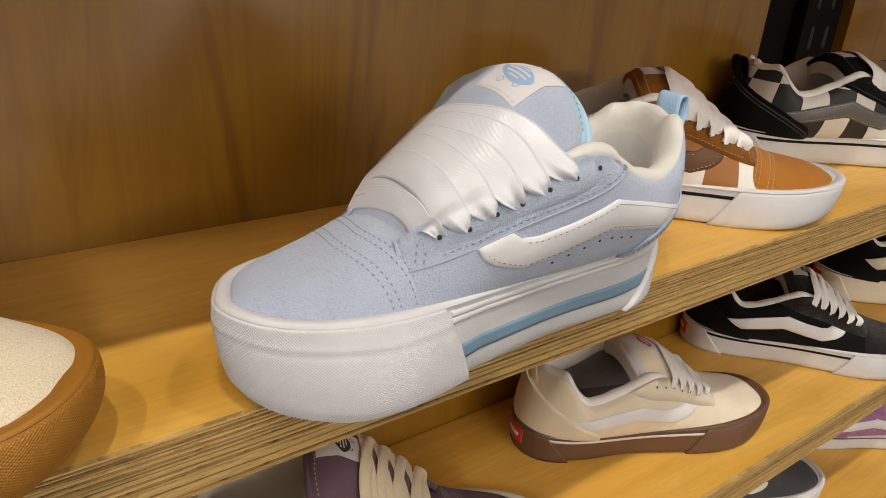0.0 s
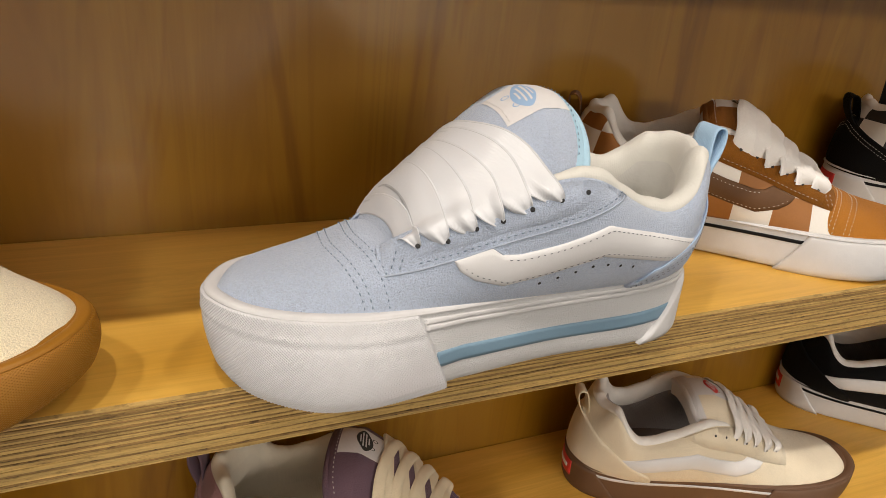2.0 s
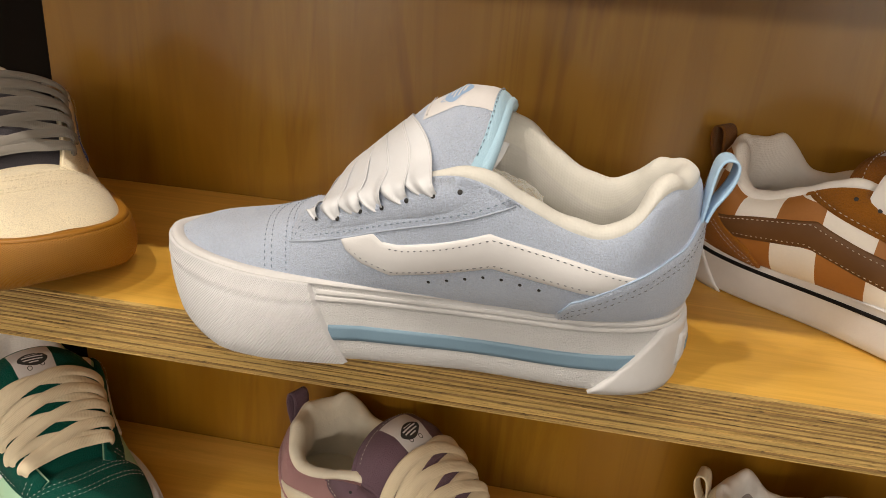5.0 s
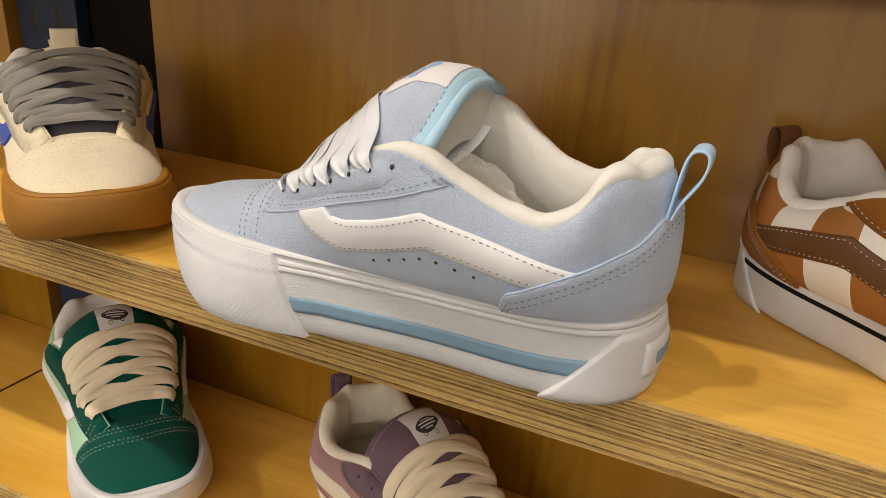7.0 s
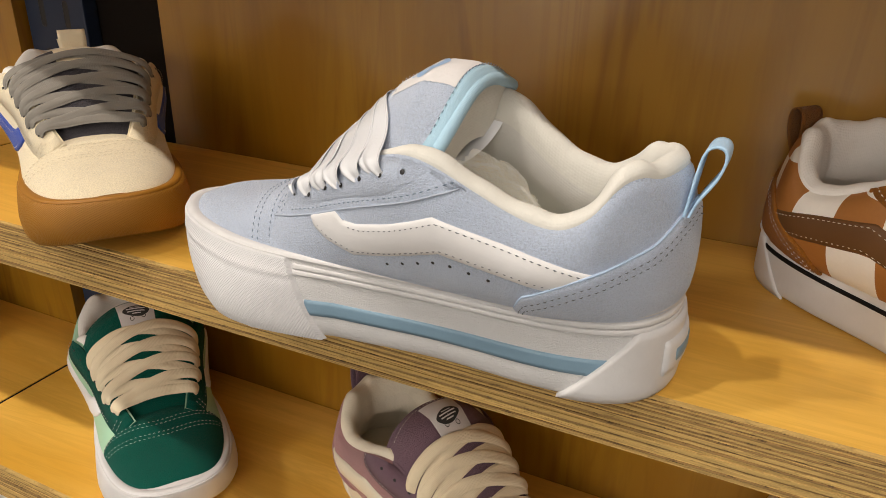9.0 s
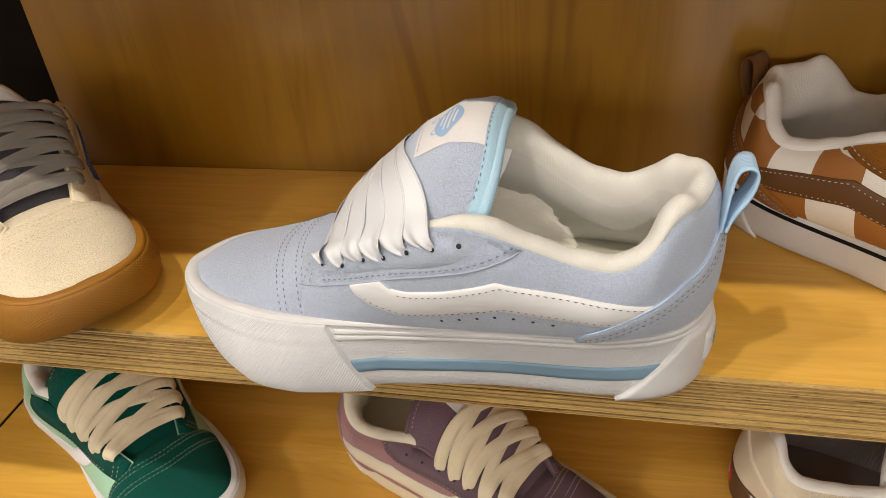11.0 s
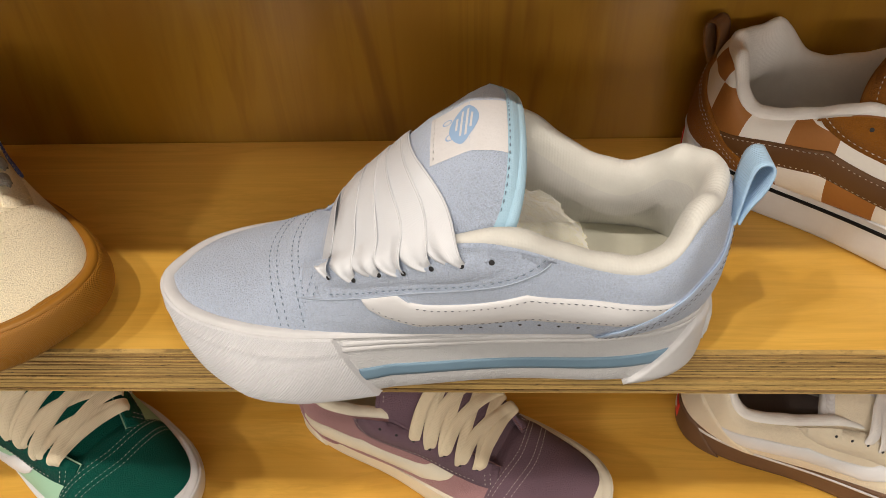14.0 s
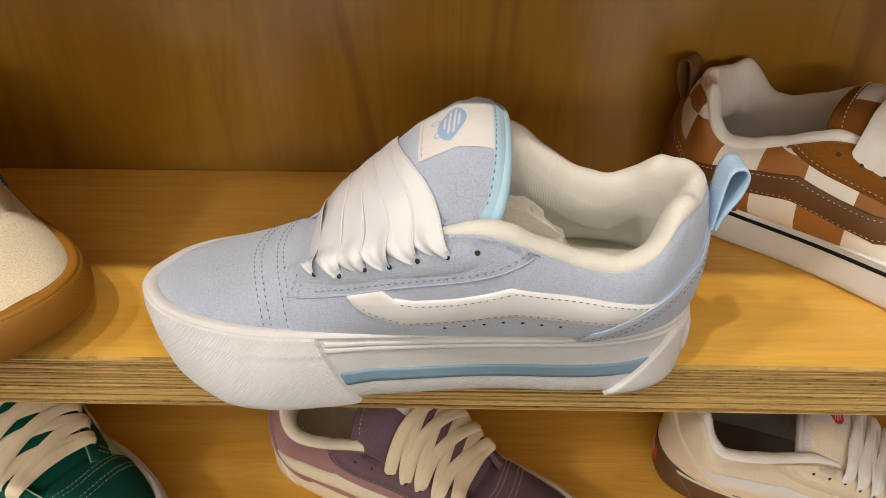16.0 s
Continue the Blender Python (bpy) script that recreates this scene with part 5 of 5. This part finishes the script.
canvas_black = cloth("black_canvas", (0.016, 0.012, 0.012), 0.0012)
noir = dict(brown, vamp=canvas_black, vamp_label="", quarter=black_suede, quarter_label="black sides", facing=canvas_black, swoop=white_leather, swoop_label="white leather side stripe", counter=black_suede,
            tongue=canvas_black, binding=canvas_black, lace=white_cotton, lace_w=0.010, lace_curl=0.001, tab=None, thread=None, lining=cloth("charcoal_lining", (0.08, 0.075, 0.075), 0.002))
build_shoe("skate_shoe", "black canvas skate shoe with white side stripe and white sole", mirror(stand((0.797, 0.0), (0.590, 0.211), ROW2)), noir, None, 0.7)
high = dict(noir, sole=cream_rubber, lip=cream_rubber, bumper=cream_rubber, heel_wrap=cream_rubber, line=None, sole_h=0.042, tall=1.25, swoop=leather("bone_leather", (0.70, 0.64, 0.50)))
build_shoe("high_top_shoe", "tall black suede shoe with bone stripe and cream sole", mirror(stand((1.13, 0.0), (0.905, 0.2), ROW2)), high, None, 0.6)

slate = suede("slate_grey_suede", (0.085, 0.085, 0.09))
stone = dict(noir, vamp=slate, quarter=slate, facing=slate, counter=slate, tongue=slate, binding=slate, lace=cloth("black_lace", (0.02, 0.016, 0.014), 0.0011))
build_shoe("skate_shoe", "slate grey suede skate shoe with black laces", mirror(stand((0.815, 0.075), (0.56, 0.21), ROW3)), stone, None, 0.6)
lilac = suede("lilac_suede", (0.42, 0.20, 0.38))
violet = dict(noir, vamp=lilac, quarter=lilac, facing=lilac, counter=lilac, tongue=lilac, binding=lilac, line=grey_leather)
build_shoe("skate_shoe", "lilac suede skate shoe with white sole and red heel badge", mirror(stand((1.16, 0.03), (0.905, 0.17), ROW3)), violet, None, 0.6)


snow = dict(noir, vamp=white_leather, quarter=white_leather, quarter_label="", facing=white_leather, counter=white_leather, tongue=white_leather, binding=label_cloth, line=None, swoop=black_suede, swoop_label="black side stripe")
build_shoe("skate_shoe", "white leather skate shoe with black side stripe", stand((-0.612, 0.02), (-0.857, 0.195), ROW2), snow, None, 0.5)
maroon = suede("maroon_suede", (0.035, 0.006, 0.008))
wine = dict(noir, vamp=maroon, quarter=maroon, quarter_label="", facing=maroon, counter=maroon, tongue=maroon, binding=maroon)
build_shoe("skate_shoe", "dark maroon suede skate shoe with white laces", stand((-0.505, 0.03), (-0.750, 0.205), ROW3), wine, None, 0.5)


def potted_plant(x, y, z):
    rng = random.Random(5)
    plant = tagged(new("potted_plant"), "dark green leafy plant in a small grey pot", "plant")
    prof = [(0.0, 0.0), (0.030, 0.0), (0.033, 0.004), (0.040, 0.066), (0.042, 0.070), (0.038, 0.070), (0.036, 0.060), (0.0, 0.060)]
    n = 28
    P = np.array([[(r * math.cos(2 * math.pi * i / n), r * math.sin(2 * math.pi * i / n), h) for i in range(n)] for r, h in prof])
    sheet("pot", P, rubber("grey_pot", (0.25, 0.25, 0.24)), plant, wrap_v=True)
    leaf_mat = material("plant_leaf", (0.035, 0.085, 0.03), 0.4)
    ln = Nodes(leaf_mat)
    ln.colour(ln.mix(ln.noise(ln.coords(), 60, 4), (0.02, 0.05, 0.018), (0.055, 0.12, 0.04)))
    for i in range(16):
        a, up, ln_ = rng.uniform(0, 2 * math.pi), rng.uniform(0.5, 1.25), rng.uniform(0.09, 0.15)
        t = np.linspace(0, 1, 12)
        rad, hh = ln_ * t * math.cos(up) + 0.03 * t**2, 0.06 + ln_ * t * math.sin(up) - 0.035 * t**2
        w = 0.014 * np.sin(math.pi * np.clip(t * 0.96 + 0.04, 0, 1)) ** 0.7
        g = np.linspace(-1, 1, 5)
        L_ = np.stack([rad[:, None] * math.cos(a) - g[None] * w[:, None] * math.sin(a), rad[:, None] * math.sin(a) + g[None] * w[:, None] * math.cos(a),
                       hh[:, None] + np.abs(g)[None] * w[:, None] * 0.35], -1)
        sheet("leaf", L_, leaf_mat, plant)
    plant.matrix_world = pose(x, y, z)
    return plant


potted_plant(0.985, 0.12, SHELF_Z)

# ---- clear bag in the platform shoe ----
film = bpy.data.materials.new("clear_film")
film.use_nodes = True
ft = film.node_tree
ft.nodes.remove(ft.nodes["Principled BSDF"])
clear, shine, blend = (ft.nodes.new("ShaderNodeBsdf" + k) for k in ("Transparent", "Glossy", "Diffuse"))
clear.inputs["Color"].default_value = (0.97, 0.97, 0.97, 1)
shine.inputs["Roughness"].default_value = 0.03
blend.inputs["Color"].default_value = (0.75, 0.75, 0.74, 1)
film_bump, film_noise = (ft.nodes.new("ShaderNode" + k) for k in ("Bump", "TexNoise"))
shine.inputs["Color"].default_value = (0.24, 0.24, 0.24, 1)
film_noise.inputs["Scale"].default_value, film_noise.inputs["Detail"].default_value, film_noise.inputs["Distortion"].default_value = 140, 3, 1.5
film_bump.inputs["Strength"].default_value, film_bump.inputs["Distance"].default_value = 0.8, 0.003
ft.links.new(film_noise.outputs["Fac"], film_bump.inputs["Height"])
ft.links.new(film_bump.outputs["Normal"], shine.inputs["Normal"])
haze, gloss_mix = ft.nodes.new("ShaderNodeMixShader"), ft.nodes.new("ShaderNodeAddShader")
haze.inputs[0].default_value = 0.02
ft.links.new(clear.outputs[0], haze.inputs[1])
ft.links.new(blend.outputs[0], haze.inputs[2])
ft.links.new(haze.outputs[0], gloss_mix.inputs[0])
ft.links.new(shine.outputs[0], gloss_mix.inputs[1])
ft.links.new(gloss_mix.outputs[0], ft.nodes["Material Output"].inputs["Surface"])


def crumpled_bag(m):
    """A small clear bag, pushed into folds."""
    bm = bmesh.new()
    bmesh.ops.create_icosphere(bm, subdivisions=5, radius=1.0)
    for v in bm.verts:
        d = v.co.normalized()
        ridge = abs(noise.noise(d * 1.7)) * 0.5 + abs(noise.noise(d * 3.9 + Vector((3, 1, 2)))) * 0.28 + abs(noise.noise(d * 8 + Vector((0.4, 0, 0)))) * 0.26 + abs(noise.noise(d * 17)) * 0.13
        r = 0.78 + 0.5 * ridge
        v.co = Vector((d.x * r * 0.032, d.y * r * 0.024, d.z * r * 0.018 * (1.2 - 0.4 * d.x)))
    me = bpy.data.meshes.new("plastic_bag")
    bm.to_mesh(me)
    bm.free()
    me.materials.append(film)
    ob = new("plastic_bag", me)
    ob.matrix_world = m
    return tagged(ob, "crumpled clear plastic bag stuffed inside the shoe", "plastic bag")


crumpled_bag(pose(0.084, 0.008, SHELF_Z + 0.080, 0, 20, 0))


# loose end of the ribbon hanging inside the collar
t_ = np.linspace(0, 1, 24)
p_ = smooth_path([(0.1905, 0.036, 0.128), (0.187, 0.024, 0.113), (0.181, 0.008, 0.101), (0.173, -0.012, 0.095), (0.166, -0.030, 0.092)], 24)
w_ = 0.0045 + 0.0012 * np.sin(t_ * 7)
d_ = unit(np.stack([np.full(24, 0.9), 0.2 + 0 * t_, 0.35 * np.cos(t_ * 4)], -1))
g_ = np.linspace(-1, 1, 5)
strip_ = p_[:, None] + d_[:, None] * (g_[None, :, None] * w_[:, None, None])
sheet("lace_tail", platform.shear(strip_), white_satin, bpy.data.objects["platform_shoe"], "", np.stack(np.broadcast_arrays(t_[:, None] * 0.08, g_[None] * 0.005), -1))
